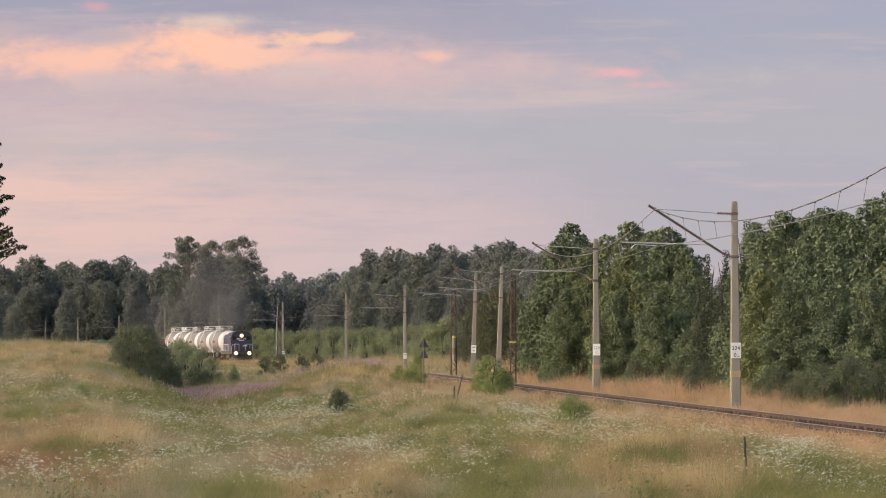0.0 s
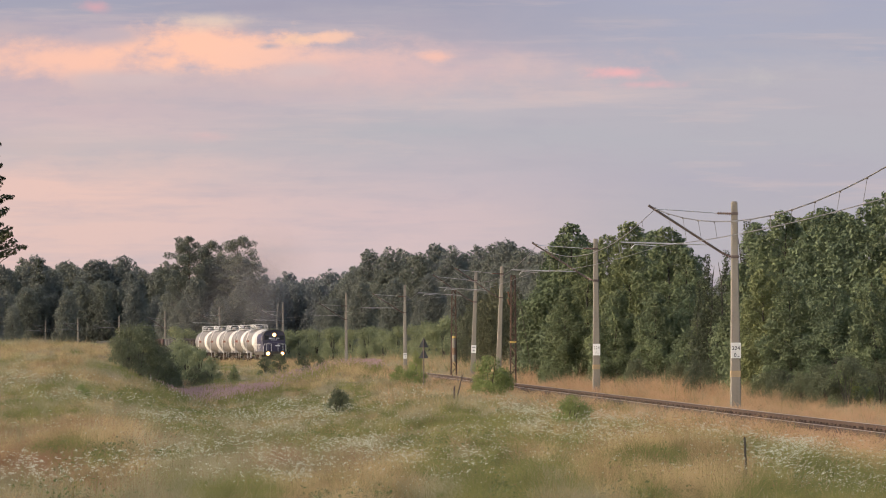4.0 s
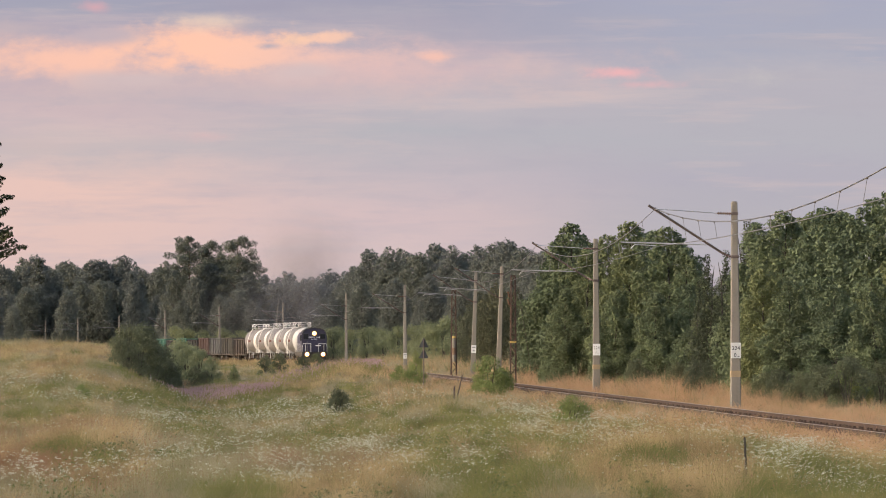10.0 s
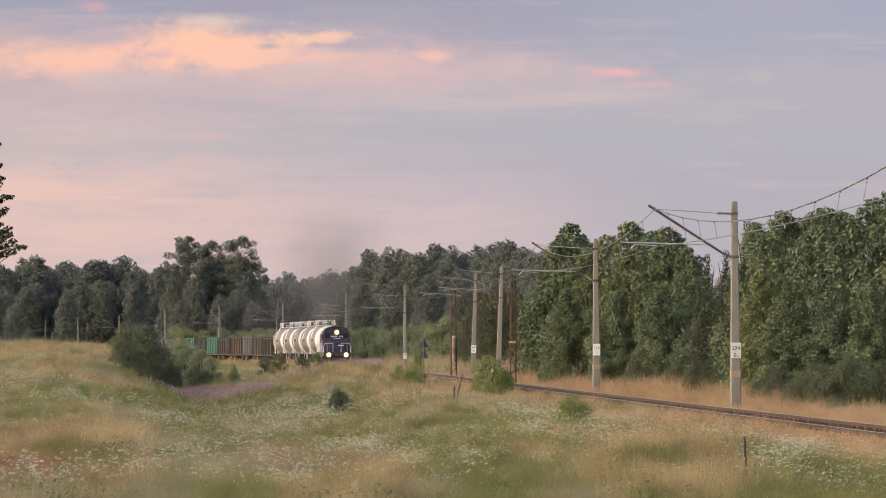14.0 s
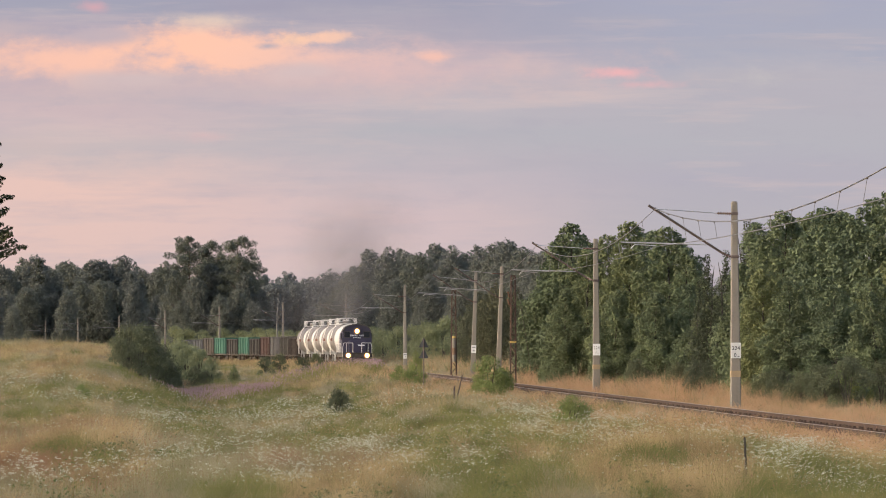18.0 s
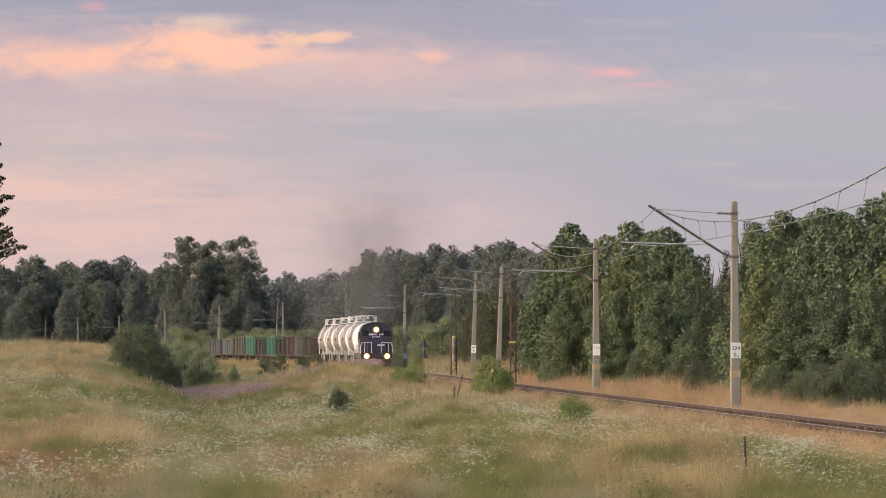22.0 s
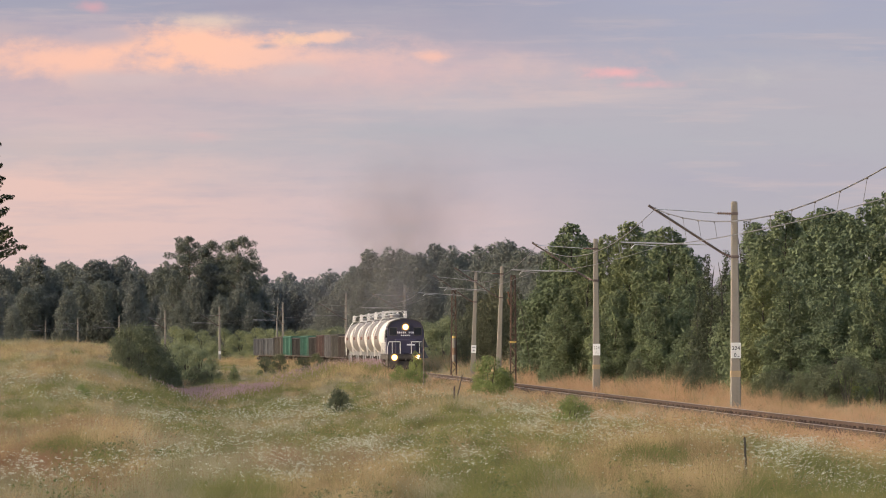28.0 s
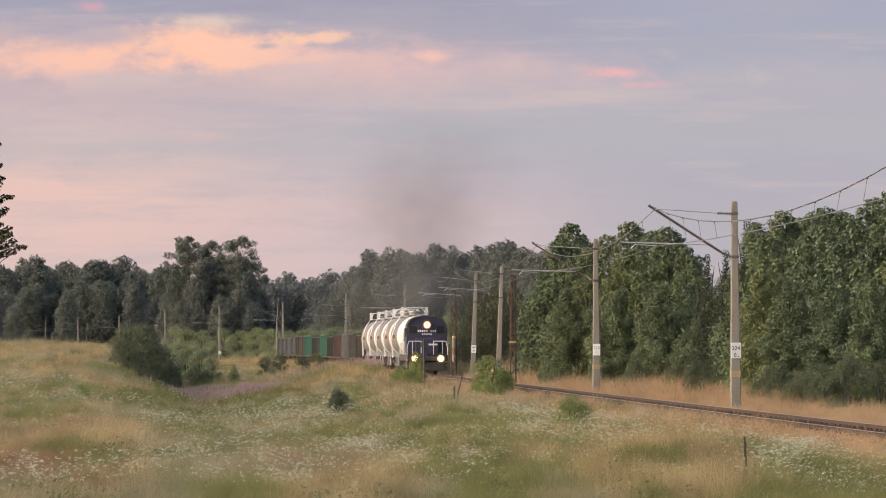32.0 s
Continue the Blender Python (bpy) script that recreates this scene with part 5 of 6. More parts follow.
    rod(bm, (0, 3.4, 3.88), (0, 3.4, 4.05), 0.7, None, 20)
    part("cooling_fan", bm, M["roof_dark"], ob)
    # lamps
    def lamp(x, y, z, r):
        bm = bmesh.new()
        rod(bm, (x, y + 0.25, z), (x, y, z), r + 0.03, None, 20)
        hs = part("headlamp", bm, M["black"], ob, "round lit headlamp")
        bm = bmesh.new()
        rings = []
        for q in (1.0, 0.75, 0.5, 0.25, 0.02):
            rings.append([bm.verts.new((r * q * math.cos(w), -0.06 * (1 - q * q), r * q * math.sin(w))) for w in np.linspace(0, 2 * math.pi, 24, endpoint=False)])
        for ra, rb in zip(rings, rings[1:]):
            for j in range(24):
                bm.faces.new((ra[j], ra[(j + 1) % 24], rb[(j + 1) % 24], rb[j]))
        bm.faces.new(rings[-1])
        lens = part("lamp_glass", bm, M["lamp"], hs, "glowing warm white glass")
        lens.matrix_basis = pose(x, y - 0.01, z)
        bm = bmesh.new()
        rod(bm, (x, y + 0.03, z), (x, y - 0.03, z), r + 0.05, r + 0.05, 24)
        part("lamp_rim", bm, M["dark_steel"], hs, "dark steel lamp rim")
    lamp(0, cy0 - 0.2, 3.6, 0.33)
    for sx in (-1, 1):
        lamp(sx * 0.95, -h - 0.02, 1.13, 0.33)
    # white handrails on the front platform
    yf = -h + 0.6
    for sx in (-1, 1):
        bm = bmesh.new()
        pts = [(sx * 1.48, yf, 0.95), (sx * 1.48, yf, 2.0), (sx * 1.36, yf, 2.4), (sx * 0.45, yf, 2.4), (sx * 0.45, yf, 1.4)]
        for a, b in zip(pts, pts[1:]):
            rod(bm, a, b, 0.032)
        rod(bm, (sx * 1.1, yf, 2.4), (sx * 1.1, yf, 1.4), 0.028)
        part("front_handrail", bm, M["white_rail"], ob, "white tubular handrail")
        bm = bmesh.new()
        pts = [(sx * 1.48, -h + 3.8, 1.4), (sx * 1.48, -h + 3.8, 2.35), (sx * 1.48, h - 0.7, 2.35), (sx * 1.48, h - 0.7, 1.4)]
        for a, b in zip(pts, pts[1:]):
            rod(bm, a, b, 0.026)
        for k in range(1, 5):
            y = -h + 3.8 + (LL - 4.5) * k / 5
            rod(bm, (sx * 1.48, y, 1.4), (sx * 1.48, y, 2.35), 0.022)
        part("side_handrail", bm, M["white_rail"], ob)
        bm = bmesh.new()
        for z in (0.45, 0.75, 1.05):
            box(bm, sx * 1.3 - 0.18, sx * 1.3 + 0.18, -h + 0.55, -h + 0.85, z, z + 0.04)
        part("step", bm, M["under"], ob)
    bm = bmesh.new()
    box(bm, -1.35, 1.35, -h + 0.45, -h + 0.6, 0.25, 0.85, 0.03)
    part("plough", bm, M["under"], ob)
    bm = bmesh.new()
    box(bm, -1.3, 1.3, -1.6, 1.6, 0.4, 0.95, 0.1)
    part("fuel_tank", bm, M["under"], ob)
    add_buffers(ob, h - 0.3)
    add_bogies(ob, (-h + 2.9, h - 2.9))
    return ob


loco = locomotive()
first_tank = tank_wagon()
tanks = [first_tank] + [copy_thing(first_tank, Matrix()) for _ in range(4)]
TRAIN = [(loco, LL / 2)] + [(t, 12.55 + LT * (i + 0.5)) for i, t in enumerate(tanks)]
PAINTS = ("brown", "olive", "slate", "russet", "soot", "green", "soot", "green", "taupe", "pale", "lead")
WORDS = {"brown": "rusty brown open freight wagon with ribbed sides", "olive": "olive brown open freight wagon with ribbed sides", "slate": "slate grey open freight wagon with ribbed sides",
         "russet": "red-brown open freight wagon with ribbed sides", "soot": "sooty dark low open freight wagon", "green": "bright green open freight wagon with ribbed sides",
         "taupe": "faded taupe open freight wagon with ribbed sides", "pale": "pale grey low open freight wagon with light stains", "lead": "lead grey low open freight wagon"}
made = {}
for j, c in enumerate(PAINTS):
    if c in made:
        w = copy_thing(made[c], Matrix())
    else:
        w = made[c] = open_wagon(c, c in ("brown", "soot", "pale", "lead"), WORDS[c])
    TRAIN.append((w, 79.05 + LW * (j + 0.5)))


def train_front(t):
    """Where the locomotive's front stands on the line at t seconds."""
    f = t / 32.0
    return 482.9 - 277.8 * f + 28.9 * f * (f - 1)


# ---- smoke: soft bowl-shaped puffs that trail behind the stack ----
def puff_mesh(material):
    vs, fs, n, m_ = [], [], 8, 24
    for i in range(n + 1):
        r = i / n
        for j in range(m_):
            w = 2 * math.pi * j / m_
            vs.append((r * math.cos(w), -0.5 * math.sqrt(max(0.0, 1 - r * r)), r * math.sin(w)))
        if i:
            for j in range(m_):
                a, b = (i - 1) * m_ + j, (i - 1) * m_ + (j + 1) % m_
                fs.append((a, b, b + m_, a + m_))
    return mesh_of("smoke_puff", vs, fs, material, True)


PUFF, PUFF_T = puff_mesh(M["smoke"]), puff_mesh(M["smoke_thick"])
PUFFS = []
prng = random.Random(5)
for i in range(5):
    age = 0.9 + i * 2.2
    ob = tagged(new("smoke_puff", PUFF_T if i < 1 else PUFF), "thin dark diesel smoke above the locomotive", "smoke", "smoke of the locomotive")
    r = 1.6 + age * 0.68
    ob.scale = (r * 1.1, r, r)
    PUFFS.append((ob, age, prng.uniform(-0.5, 0.5) * (0.4 + 0.25 * age), prng.uniform(-0.5, 0.5), 3.0, 0.75))
# old smoke that hangs low behind the train's head
for i in range(2):
    age = 5.0 + i * 6.0
    ob = tagged(new("smoke_puff", PUFF), "old thin smoke hanging over the line", "smoke", "smoke of the locomotive")
    r = 4.5 + 0.25 * age
    ob.scale = (r * 1.25, r, r * 0.85)
    PUFFS.append((ob, age, prng.uniform(-1.0, 1.0), 1.2 + prng.uniform(-0.6, 0.6), 7.5, 0.08))


def motions():
    for ob, back in TRAIN:
        walk(ob, [(t, on_track(train_front(t) + back)) for t in range(33)])
    for ob, age, dx, dz, lag, climb in PUFFS:
        rows = []
        for t in range(0, 33, 2):
            x, y, _ = track(train_front(t) + 6.6 + lag * age, 0)
            rise = 4.6 + (climb + 0.35 * t / 32 * (climb > 0.5)) * age + dz
            rows.append((t, pose(x + dx + 0.12 * age, y, rise, 0, 12 * math.sin(0.4 * t + age), 0)))
        walk(ob, rows)
    walk(backdrop, [(0, pose(0.8, 3500, 0)), (32, pose(-2.6, 3500, 0))])

# ---- grass and flowers ----


def fan(rng, n, near, far, wide=0.15):
    """Places over the meadow, thicker towards the near end."""
    y = near * (far / near) ** rng.uniform(0, 1, n)
    return rng.uniform(-wide, wide, n) * y, y


def blades(rng, x, y, h, w, per, lean, spread):
    """Tufts of narrow blades: three corners each."""
    n = len(x)
    z = ground_z(x, y)
    o = abs(off_track(x, y))
    z = np.where(o < 2.8, np.maximum(z, -0.2 - 0.12 * smooth(1.5, 2.8, o)), z)
    ang = rng.uniform(0, 2 * math.pi, (n, per))
    rad = rng.uniform(0, 1, (n, per)) * spread
    bx, by = x[:, None] + np.cos(ang) * rad, y[:, None] + np.sin(ang) * rad
    hh = h[:, None] * rng.uniform(0.55, 1.15, (n, per))
    la = rng.uniform(0, 2 * math.pi, (n, per))
    ld = hh * lean * rng.uniform(0.1, 1, (n, per))
    fa = rng.uniform(0, math.pi, (n, per))
    ww = w[:, None] * rng.uniform(0.6, 1.3, (n, per)) / 2
    cx, cy = np.cos(fa) * ww, np.sin(fa) * ww
    z0 = np.repeat(z[:, None] - 0.03, per, 1)
    p0 = np.stack([bx - cx, by - cy, z0], -1)
    p1 = np.stack([bx + cx, by + cy, z0], -1)
    p2 = np.stack([bx + np.cos(la) * ld, by + np.sin(la) * ld, z0 + hh], -1)
    return np.stack([p0, p1, p2], 2).reshape(-1, 3, 3)


def stuff(name, me, label, category):
    return tagged(new(name, me), label, category, kind="stuff")


def near_end(y):
    """The verge narrows where the line comes close."""
    return np.interp(y, (75, 120), (0.45, 1.0))


# drifts in the meadow: x, y, half width, half depth, amount
TAN_AT = (
    (-26.1, 252, 2.1, 27.7, 1.2), (-20.3, 242, 1.17, 43.1, 1.4), (-19.1, 193, 1.47, 9.0, 0.7), (-11.6, 335, 2.8, 30.0, 1.2), (-7.6, 296, 1.65, 53.4, 0.8), (-11.3, 120, 0.92, 11.5, 0.9), (-9.6, 113, 0.7, 20.4, 0.7), (2.8, 68, 0.71, 17.1, 1.3), (3.5, 61, 0.93, 6.8, 1.6), (3.1, 100, 0.42, 13.6, 0.6), (-8.0, 168, 1.4, 15.2, 0.5), (-1.3, 145, 0.91, 13.2, 0.4))
RUST_AT = (
    (-7.4, 71, 0.8, 4.0, 1.5), (-9.5, 102, 0.9, 18.0, 1.3), (-6.6, 66, 0.9, 4.0, 0.7), (-8.1, 76, 0.32, 5.2, 0.6), (-3.0, 74, 0.46, 3.8, 0.9), (-18.7, 297, 1.03, 15.6, 0.9), (-19.1, 198, 0.83, 8.5, 0.6), (-8.2, 232, 0.48, 5.5, 0.5), (-1.8, 78, 0.38, 9.9, 0.5), (-2.3, 198, 0.82, 16.1, 0.4), (-4.9, 60, 0.5, 3.8, 0.5))
GREEN_AT = (
    (-16.3, 320, 2.2, 22.0, 1.6),     (-9.4, 172, 2.27, 22.4, 1.7), (-8.4, 193, 1.87, 15.5, 1.2), (-10.6, 102, 0.56, 9.2, 1.6), (-7.3, 76, 0.37, 2.2, 1.2), (-14.6, 136, 0.38, 4.2, 1.0), (-12.6, 192, 1.07, 46.8, 1.0), (-5.1, 75, 0.68, 2.2, 0.8), (-5.2, 109, 0.99, 16.0, 1.0), (-0.4, 116, 0.57, 18.6, 1.3), (1.1, 115, 0.96, 20.6, 1.0), (1.1, 62, 0.56, 13.4, 1.7), (0.5, 68, 0.42, 15.0, 1.2), (2.8, 63, 0.22, 15.2, 1.5), (3.6, 66, 0.42, 2.8, 1.4), (3.1, 142, 0.59, 16.1, 0.6), (-23.6, 392, 2.0, 30.0, 1.2), (-17.5, 190, 0.53, 6.8, 1.4), (5.7, 61, 1.11, 13.2, 0.9), (-3.0, 132, 1.1, 6.9, 0.7), (-1.9, 143, 0.7, 12.5, 0.7))
WHITE_AT = (
    (-6.4, 165, 1.6, 18.0, 1.2),     (-16.1, 156, 0.98, 10.1, 2.4), (-13.1, 142, 1.08, 5.6, 2.4), (-17.4, 172, 1.2, 7.0, 1.2), (-11.5, 146, 0.41, 6.6, 1.0), (-8.8, 128, 0.62, 8.6, 1.4), (-5.8, 159, 1.66, 21.8, 2.4), (-7.6, 180, 0.75, 16.2, 1.2), (-4.4, 142, 0.89, 5.6, 1.2), (3.0, 122, 1.1, 25.4, 0.65), (4.0, 95, 0.92, 15.0, 0.8), (2.4, 149, 0.72, 17.8, 0.8), (0.9, 102, 0.42, 18.1, 0.5), (5.9, 63, 1.01, 18.8, 1.6), (5.2, 67, 0.6, 12.1, 0.9), (-1.4, 182, 0.76, 17.5, 0.5))
UMBEL_AT = (
    (-3.2, 73, 1.6, 5.0, 0.7), (-6.2, 62, 1.2, 4.0, 1.2), (-1.5, 72, 1.2, 5.0, 0.6),     (-3.7, 76, 0.63, 3.0, 1.6), (-1.8, 95, 0.93, 21.2, 1.8), (-1.4, 120, 0.5, 14.0, 1.2), (-4.9, 66, 1.19, 3.2, 0.8), (-5.9, 59, 0.65, 2.9, 1.0), (-4.4, 70, 0.77, 2.6, 0.8), (-2.4, 79, 0.44, 17.4, 0.7), (4.0, 93, 0.78, 12.9, 1.2), (5.8, 62, 1.04, 16.5, 1.4), (2.5, 115, 0.96, 26.4, 0.8), (0.2, 71, 0.59, 16.2, 0.3), (-2.6, 62, 1.3, 6.2, 0.35))
PURPLE_AT = (
    (-14.7, 239, 1.0, 13.5, 1.6), (-12.4, 233, 1.46, 14.0, 2.2), (-11.1, 244, 1.01, 11.0, 1.2), (-11.0, 290, 1.41, 21.1, 0.5), (-9.3, 300, 1.46, 16.1, 0.4), (-7.4, 323, 1.79, 14.0, 0.4), (-6.2, 325, 0.9, 8.0, 0.6), (-5.1, 300, 0.6, 7.0, 1.0))


def drift(x, y, rows):
    """How thick the drifts lie at each place."""
    out = np.zeros(len(x))
    for cx, cy, rx, ry, amt in rows:
        out = out + amt * np.exp(-((x - cx) / rx) ** 2 - ((y - cy) / ry) ** 2)
    return out


rng = np.random.default_rng(4)
X, Y = fan(rng, 128000, 53, 640, 0.122)
off, d = off_track(X, Y), ditch_side(X, Y)
clear = (off < -0.88) | (off > 1.2)
patchy = lattice_noise(X * 0.7, Y * 0.07, 21) * 0.5 + lattice_noise(X * 1.9, Y * 0.22, 22) * 0.5
tan, ruddy, lush = drift(X, Y, TAN_AT), drift(X, Y, RUST_AT), drift(X, Y, GREEN_AT)
verge = smooth(9.5, 4.0, off) * smooth(-1, 1, off) * (1 - 0.7 * smooth(240, 310, Y))
shoulder = smooth(-6.2, -3.8, off / near_end(Y)) * smooth(1, -1, off)
rusty = 0.8 * ruddy + 0.62 * verge + shoulder * np.interp(Y, (70, 95, 115, 150, 240), (0.8, 0.65, 0.35, 0.25, 0.3)) + smooth(0.62, 0.8, patchy) * 0.3 * smooth(2, 8, d) - 0.6 * lush
dry_bank = smooth(250, 300, Y) * smooth(-12, -8, off) * smooth(0, -2, off)
greenness = 0.4 + 1.3 * lush + (0.5 - patchy) * 6.5 - 0.35 * smooth(5, 11, d) * smooth(150, 260, Y) - 0.5 * rusty - 0.9 * verge - 0.9 * tan - 0.8 * dry_bank - 0.3 * shoulder
dice = rng.uniform(0, 1, len(X))
is_rust = clear & (dice < np.clip(rusty, 0, 0.9))
is_green = clear & ~is_rust & (rng.uniform(0, 1, len(X)) < np.clip(greenness, 0.05, 0.95))
rest = clear & ~is_rust & ~is_green
near_bank = smooth(-10.5, -7, off) * smooth(130, 105, Y)
is_sage = rest & (lattice_noise(X * 0.9 + 5, Y * 0.1, 23) + rng.normal(0, 0.12, len(X)) > 0.42) & (tan + 0.7 * near_bank < 0.6) & (dry_bank < 0.5)
is_straw = rest & ~is_sage
for mask, nm, lab, mt, h0, h1 in ((is_green, "green_grass", "tall green meadow grass", "g_green", 0.16, 0.42), (is_sage, "sage_grass", "pale sage-green meadow grass", "g_sage", 0.18, 0.46), (is_straw, "straw_grass", "dry straw-coloured meadow grass", "g_straw", 0.2, 0.5),
                                  (is_rust & (off > -9), "russet_grass", "russet dry grass along the railway", "g_rust", 0.25, 0.55), (is_rust & (off <= -9), "brown_grass", "brown seeding grass of the open field", "g_brown", 0.22, 0.48)):
    x, y = X[mask], Y[mask]
    tall_patch = 0.2 + 0.9 * lattice_noise(x * 0.6 + 7, y * 0.11, 51) ** 1.3 + 0.9 * lattice_noise(x * 2.1, y * 0.5, 52) ** 1.5
    h = rng.uniform(h0, h1, len(x)) * tall_patch * (1 - np.where(off_track(x, y) < 0, 0.25, 0.6) * smooth(3.2, 1.2, abs(off_track(x, y))))
    h = h * (1 + 0.75 * smooth(2.2, 4.0, off_track(x, y)) * smooth(130, 190, y)) * (1 + 0.5 * smooth(260, 310, y) * smooth(-12, -6, off_track(x, y))) * (1 + 0.9 * smooth(225, 260, y) * smooth(5, 9, ditch_side(x, y)) * lattice_noise(x * 0.5, y * 0.05, 57))
    stuff(nm, big_mesh(nm, blades(rng, x, y, h, 0.0035 + 0.000075 * y, 11, 1.2, 0.12 + 0.0009 * y[:, None]), 3, M[mt]), lab, "grass")

# grass round the tripod's place
nx_, ny_ = rng.uniform(-14, 14, 9000), rng.uniform(-12, 53, 9000)
stuff("near_grass", big_mesh("near_grass", blades(rng, nx_, ny_, rng.uniform(0.2, 0.5, 9000), np.full(9000, 0.012), 8, 0.8, 0.14), 3, M["g_sage"]), "meadow grass of the near field", "grass")
# low herbs in patches between the grass
hx, hy = fan(rng, 16000, 54, 330, 0.122)
ok = (abs(off_track(hx, hy)) > 3.0) & (rng.uniform(0, 1, len(hx)) < np.clip(0.45 * drift(hx, hy, GREEN_AT), 0, 0.8) + 0.6 * smooth(0.5, 0.75, lattice_noise(hx * 0.8, hy * 0.09, 61)))
hx, hy = hx[ok], hy[ok]
v = rng.normal(size=(len(hx), 18, 3))
v /= np.linalg.norm(v, axis=2)[:, :, None]
v[:, :, 2] = abs(v[:, :, 2])
size = rng.uniform(0.14, 0.34, len(hx))[:, None, None]
cen = np.stack([hx, hy, ground_z(hx, hy)], 1)[:, None, :] + v * size * np.array([1.2, 1.2, 1.0]) * rng.uniform(0.5, 1, (len(hx), 18, 1))
stuff("meadow_herbs", big_mesh("meadow_herbs", leaf_quads(rng, cen.reshape(-1, 3), 0.07, v.reshape(-1, 3)), 4, M["herb"]), "low dark green herbs among the grass", "herbs")
# brown seed heads, thick in the ruddy patches
sx, sy = fan(rng, 40000, 54, 300, 0.122)
amount = 0.12 + 0.6 * smooth(0.55, 0.8, lattice_noise(sx * 0.25, sy * 0.08, 71)) + 1.6 * drift(sx, sy, RUST_AT) + 0.5 * drift(sx, sy, TAN_AT)
ok = (off_track(sx, sy) < -2.0) & (rng.uniform(0, 1, len(sx)) < amount)
sx, sy = sx[ok], sy[ok]
sc = np.stack([sx, sy, ground_z(sx, sy) + rng.uniform(0.3, 0.65, len(sx))], 1)
stuff("seed_heads", big_mesh("seed_heads", leaf_quads(rng, sc, 0.02 + 0.00012 * sy[:, None], np.tile([0.0, -0.6, 0.0], (len(sc), 1))), 4, M["seed"]), "brown seed heads above the grass", "grass")

# white flowers: small pale heads in drifts, and larger umbels near by, each head a handful of florets on a stalk
def flower_heads(x, y, spread, floret, per, h0, h1, name, label):
    n = len(x)
    z = ground_z(x, y) + rng.uniform(h0, h1, n)
    v = rng.normal(size=(n, per, 3)) * np.array([1.0, 1.0, 0.42])
    cen = np.stack([x, y, z], 1)[:, None, :] + v * (spread * 0.55)[:, None, None]
    quads = leaf_quads(rng, cen.reshape(-1, 3), np.repeat(floret, per)[:, None], np.tile([0.0, -0.3, 0.6], (n * per, 1)), (0.7, 1.0))
    stuff(name, big_mesh(name, quads, 4, M["fl_white"]), label, "wildflowers")
    return z


fx, fy = fan(rng, 150000, 56, 330, 0.122)
fo = off_track(fx, fy)
want = 0.06 * smooth(220, 170, fy) + 0.18 * smooth(240, 200, fy) * smooth(0.6, 0.85, lattice_noise(fx * 0.8, fy * 0.09, 31)) + drift(fx, fy, WHITE_AT)
want = want * (0.12 + 1.6 * smooth(0.4, 0.8, lattice_noise(fx * 2.4, fy * 0.4, 33)))
keep = (rng.uniform(0, 1, len(fx)) < want * 0.75) & (fo < -4.6 * near_end(fy) + rng.normal(0, 0.5, len(fx)))
fx, fy = fx[keep], fy[keep]
flower_heads(fx, fy, 0.012 + 0.00016 * fy, (0.002 + 0.0002 * fy) * rng.uniform(0.7, 1.3, len(fx)), 3, 0.25, 0.55, "small_white_flowers", "small cream-white meadow flower heads")
ux, uy = fan(rng, 34000, 56, 150, 0.122)
uo = off_track(ux, uy)
want = (0.02 + drift(ux, uy, UMBEL_AT)) * (0.05 + 1.7 * smooth(0.45, 0.8, lattice_noise(ux * 1.7, uy * 0.5, 35)))
keep = (rng.uniform(0, 1, len(ux)) < want * 0.8) & (uo < -4.0 * near_end(uy) + rng.normal(0, 0.5, len(ux)))
ux, uy = ux[keep], uy[keep]
big = rng.uniform(0.014, 0.055, len(ux)) * rng.uniform(0.5, 1, len(ux))
flower_heads(ux, uy, big, 0.011 + 0.22 * big, 11, 0.32, 0.6, "white_umbels", "white wild carrot flower heads")
fx, fy = np.concatenate([fx, ux]), np.concatenate([fy, uy])
stuff("flower_stalks", big_mesh("flower_stalks", blades(rng, fx, fy, np.full(len(fx), 0.45), np.full(len(fx), 0.011), 1, 0.1, 0.02), 3, M["g_green"]), "thin green flower stalks", "wildflowers")

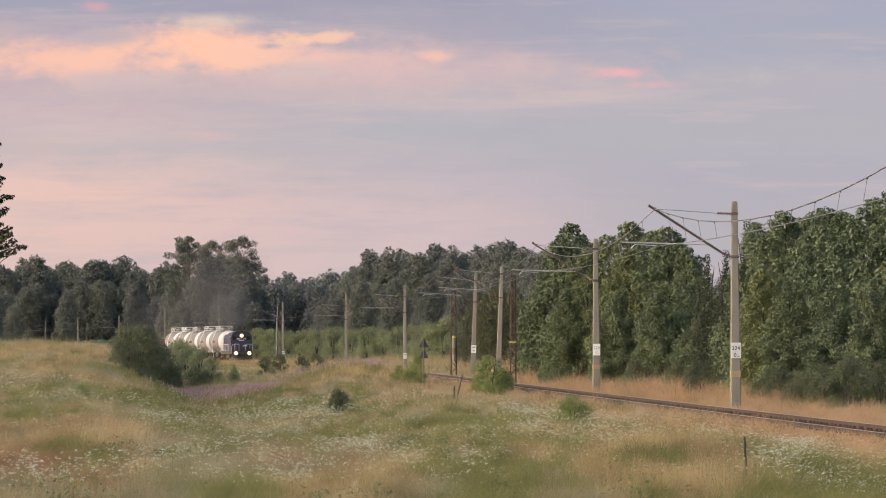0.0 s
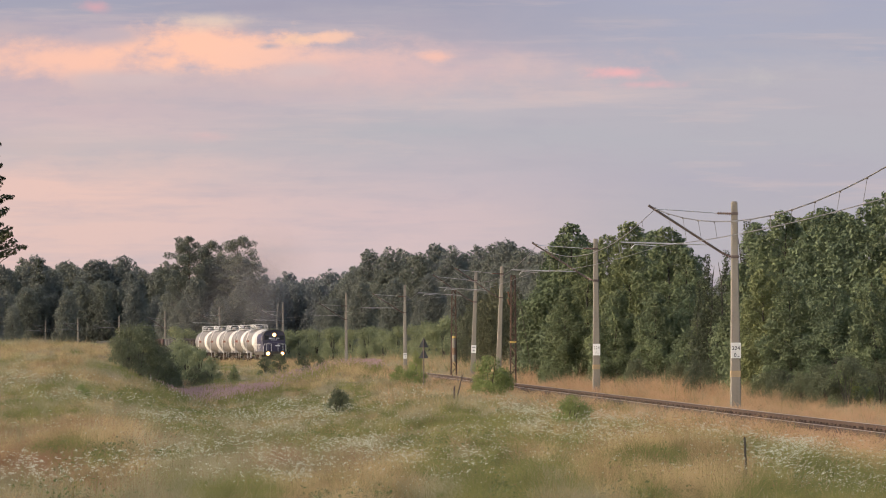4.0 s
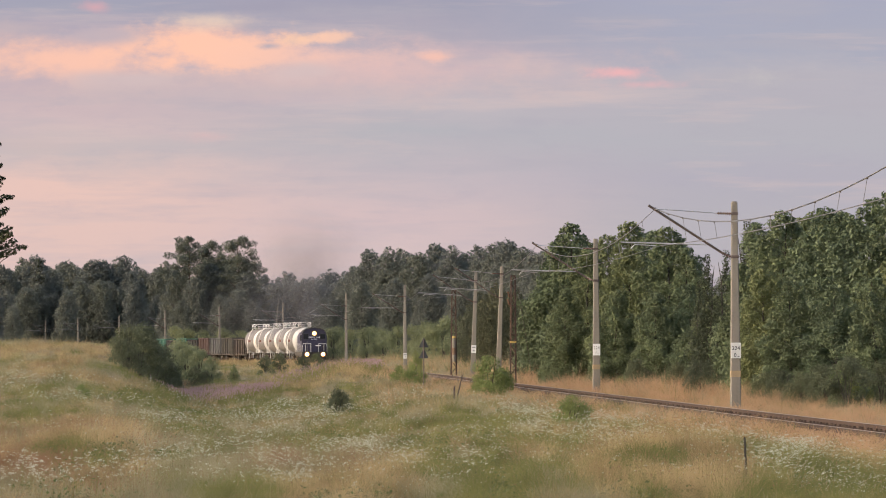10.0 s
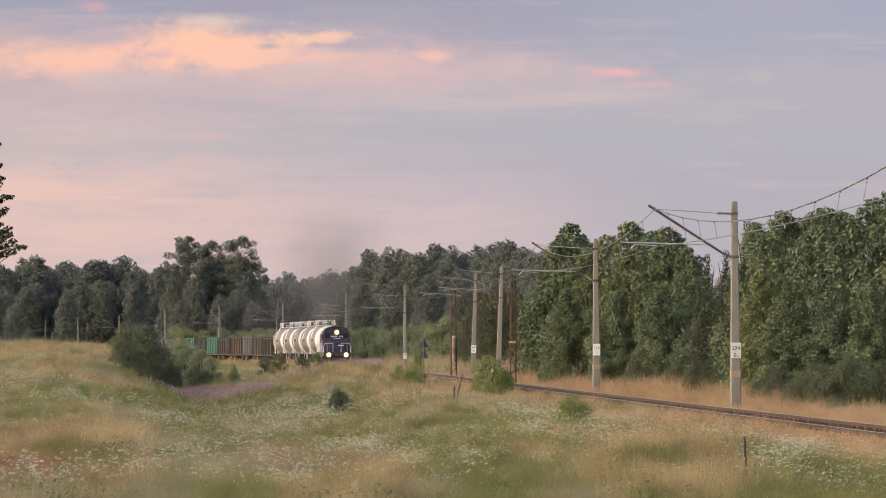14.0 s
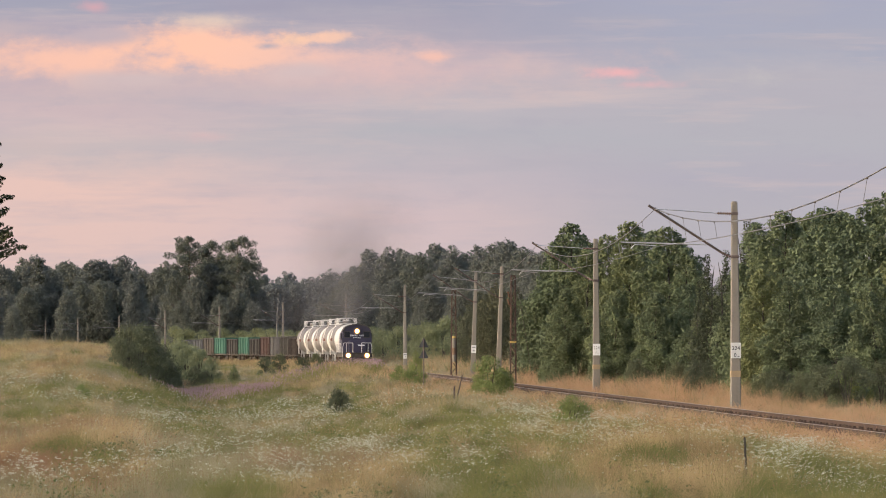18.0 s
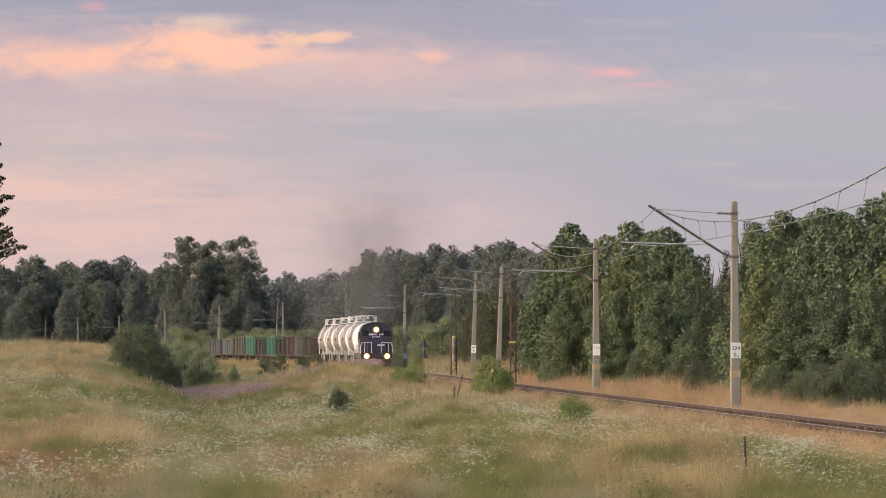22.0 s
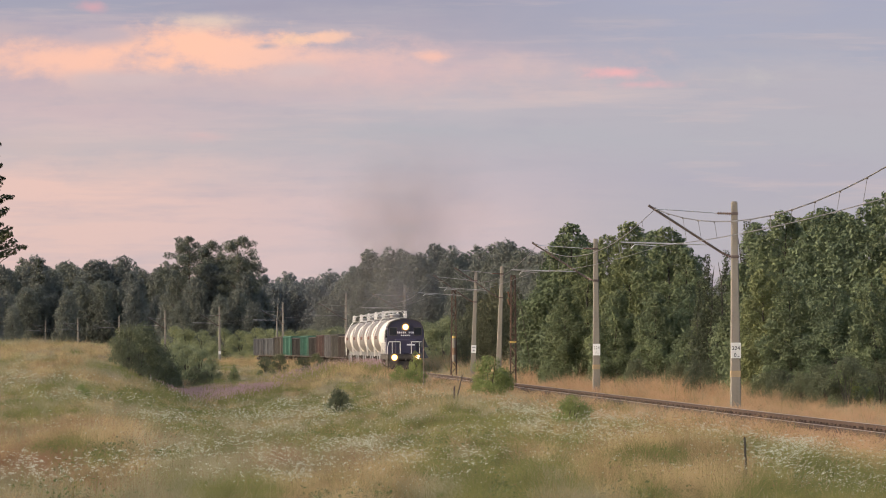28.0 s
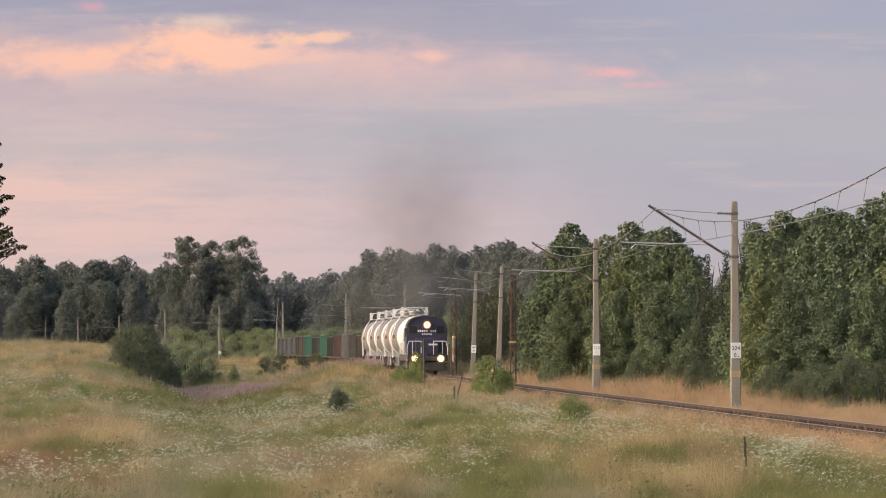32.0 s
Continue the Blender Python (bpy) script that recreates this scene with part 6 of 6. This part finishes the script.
# willowherb in drifts along the ditch and up the bank
px_, py_ = [], []
for cx, cy, rx, ry, amt in PURPLE_AT:
    cnt = int(950 * amt)
    px_.append(rng.normal(cx, rx * 0.6, cnt))
    py_.append(rng.normal(cy, ry * 0.6, cnt))
hx, hy = np.concatenate(px_), np.concatenate(py_)
k2 = off_track(hx, hy) < -2.6
hx, hy = hx[k2], hy[k2]
hz = ground_z(hx, hy)
top = rng.uniform(0.3, 0.62, len(hx)) * (1 + 0.7 * smooth(270, 300, hy))
spike = rng.uniform(0.05, 0.13, len(hx))
w = np.full(len(hx), 0.02)
fa = rng.uniform(0, math.pi, len(hx))
c, s_ = np.cos(fa) * w, np.sin(fa) * w
quad = np.stack([np.stack([hx - c, hy - s_, hz + top - spike], -1), np.stack([hx + c, hy + s_, hz + top - spike], -1), np.stack([hx + c * 0.2, hy + s_ * 0.2, hz + top], -1), np.stack([hx - c * 0.2, hy - s_ * 0.2, hz + top], -1)], 1)
stuff("pink_willowherb", big_mesh("pink_willowherb", quad, 4, M["fl_pink"]), "drift of pink-purple willowherb", "wildflowers")
stuff("willowherb_stalks", big_mesh("willowherb_stalks", blades(rng, hx, hy, top, np.full(len(hx), 0.03), 3, 0.12, 0.06), 3, M["g_green"]), "green willowherb stalks", "wildflowers")

# ---- sleepers, nearest first ----
bm = bmesh.new()
box(bm, -1.3, 1.3, -0.13, 0.13, -0.32, -0.172, 0.015)
for sx in (-0.755, 0.755):
    box(bm, sx - 0.2, sx + 0.2, -0.09, 0.09, -0.172, -0.15)
    for dx in (-0.1, 0.1):
        box(bm, sx + dx - 0.03, sx + dx + 0.03, -0.06, 0.06, -0.15, -0.09)
sleeper_me = bpy.data.meshes.new("sleeper")
bm.to_mesh(sleeper_me)
bm.free()
sleeper_me.materials.append(M["sleeper"])
for i in range(290):
    sub("sleeper", sleeper_me, line, on_track(-14 + 0.65 * i) @ pose(rnd.uniform(-0.03, 0.03), 0, 0, 0, 0, rnd.uniform(-1, 1)))

motions()
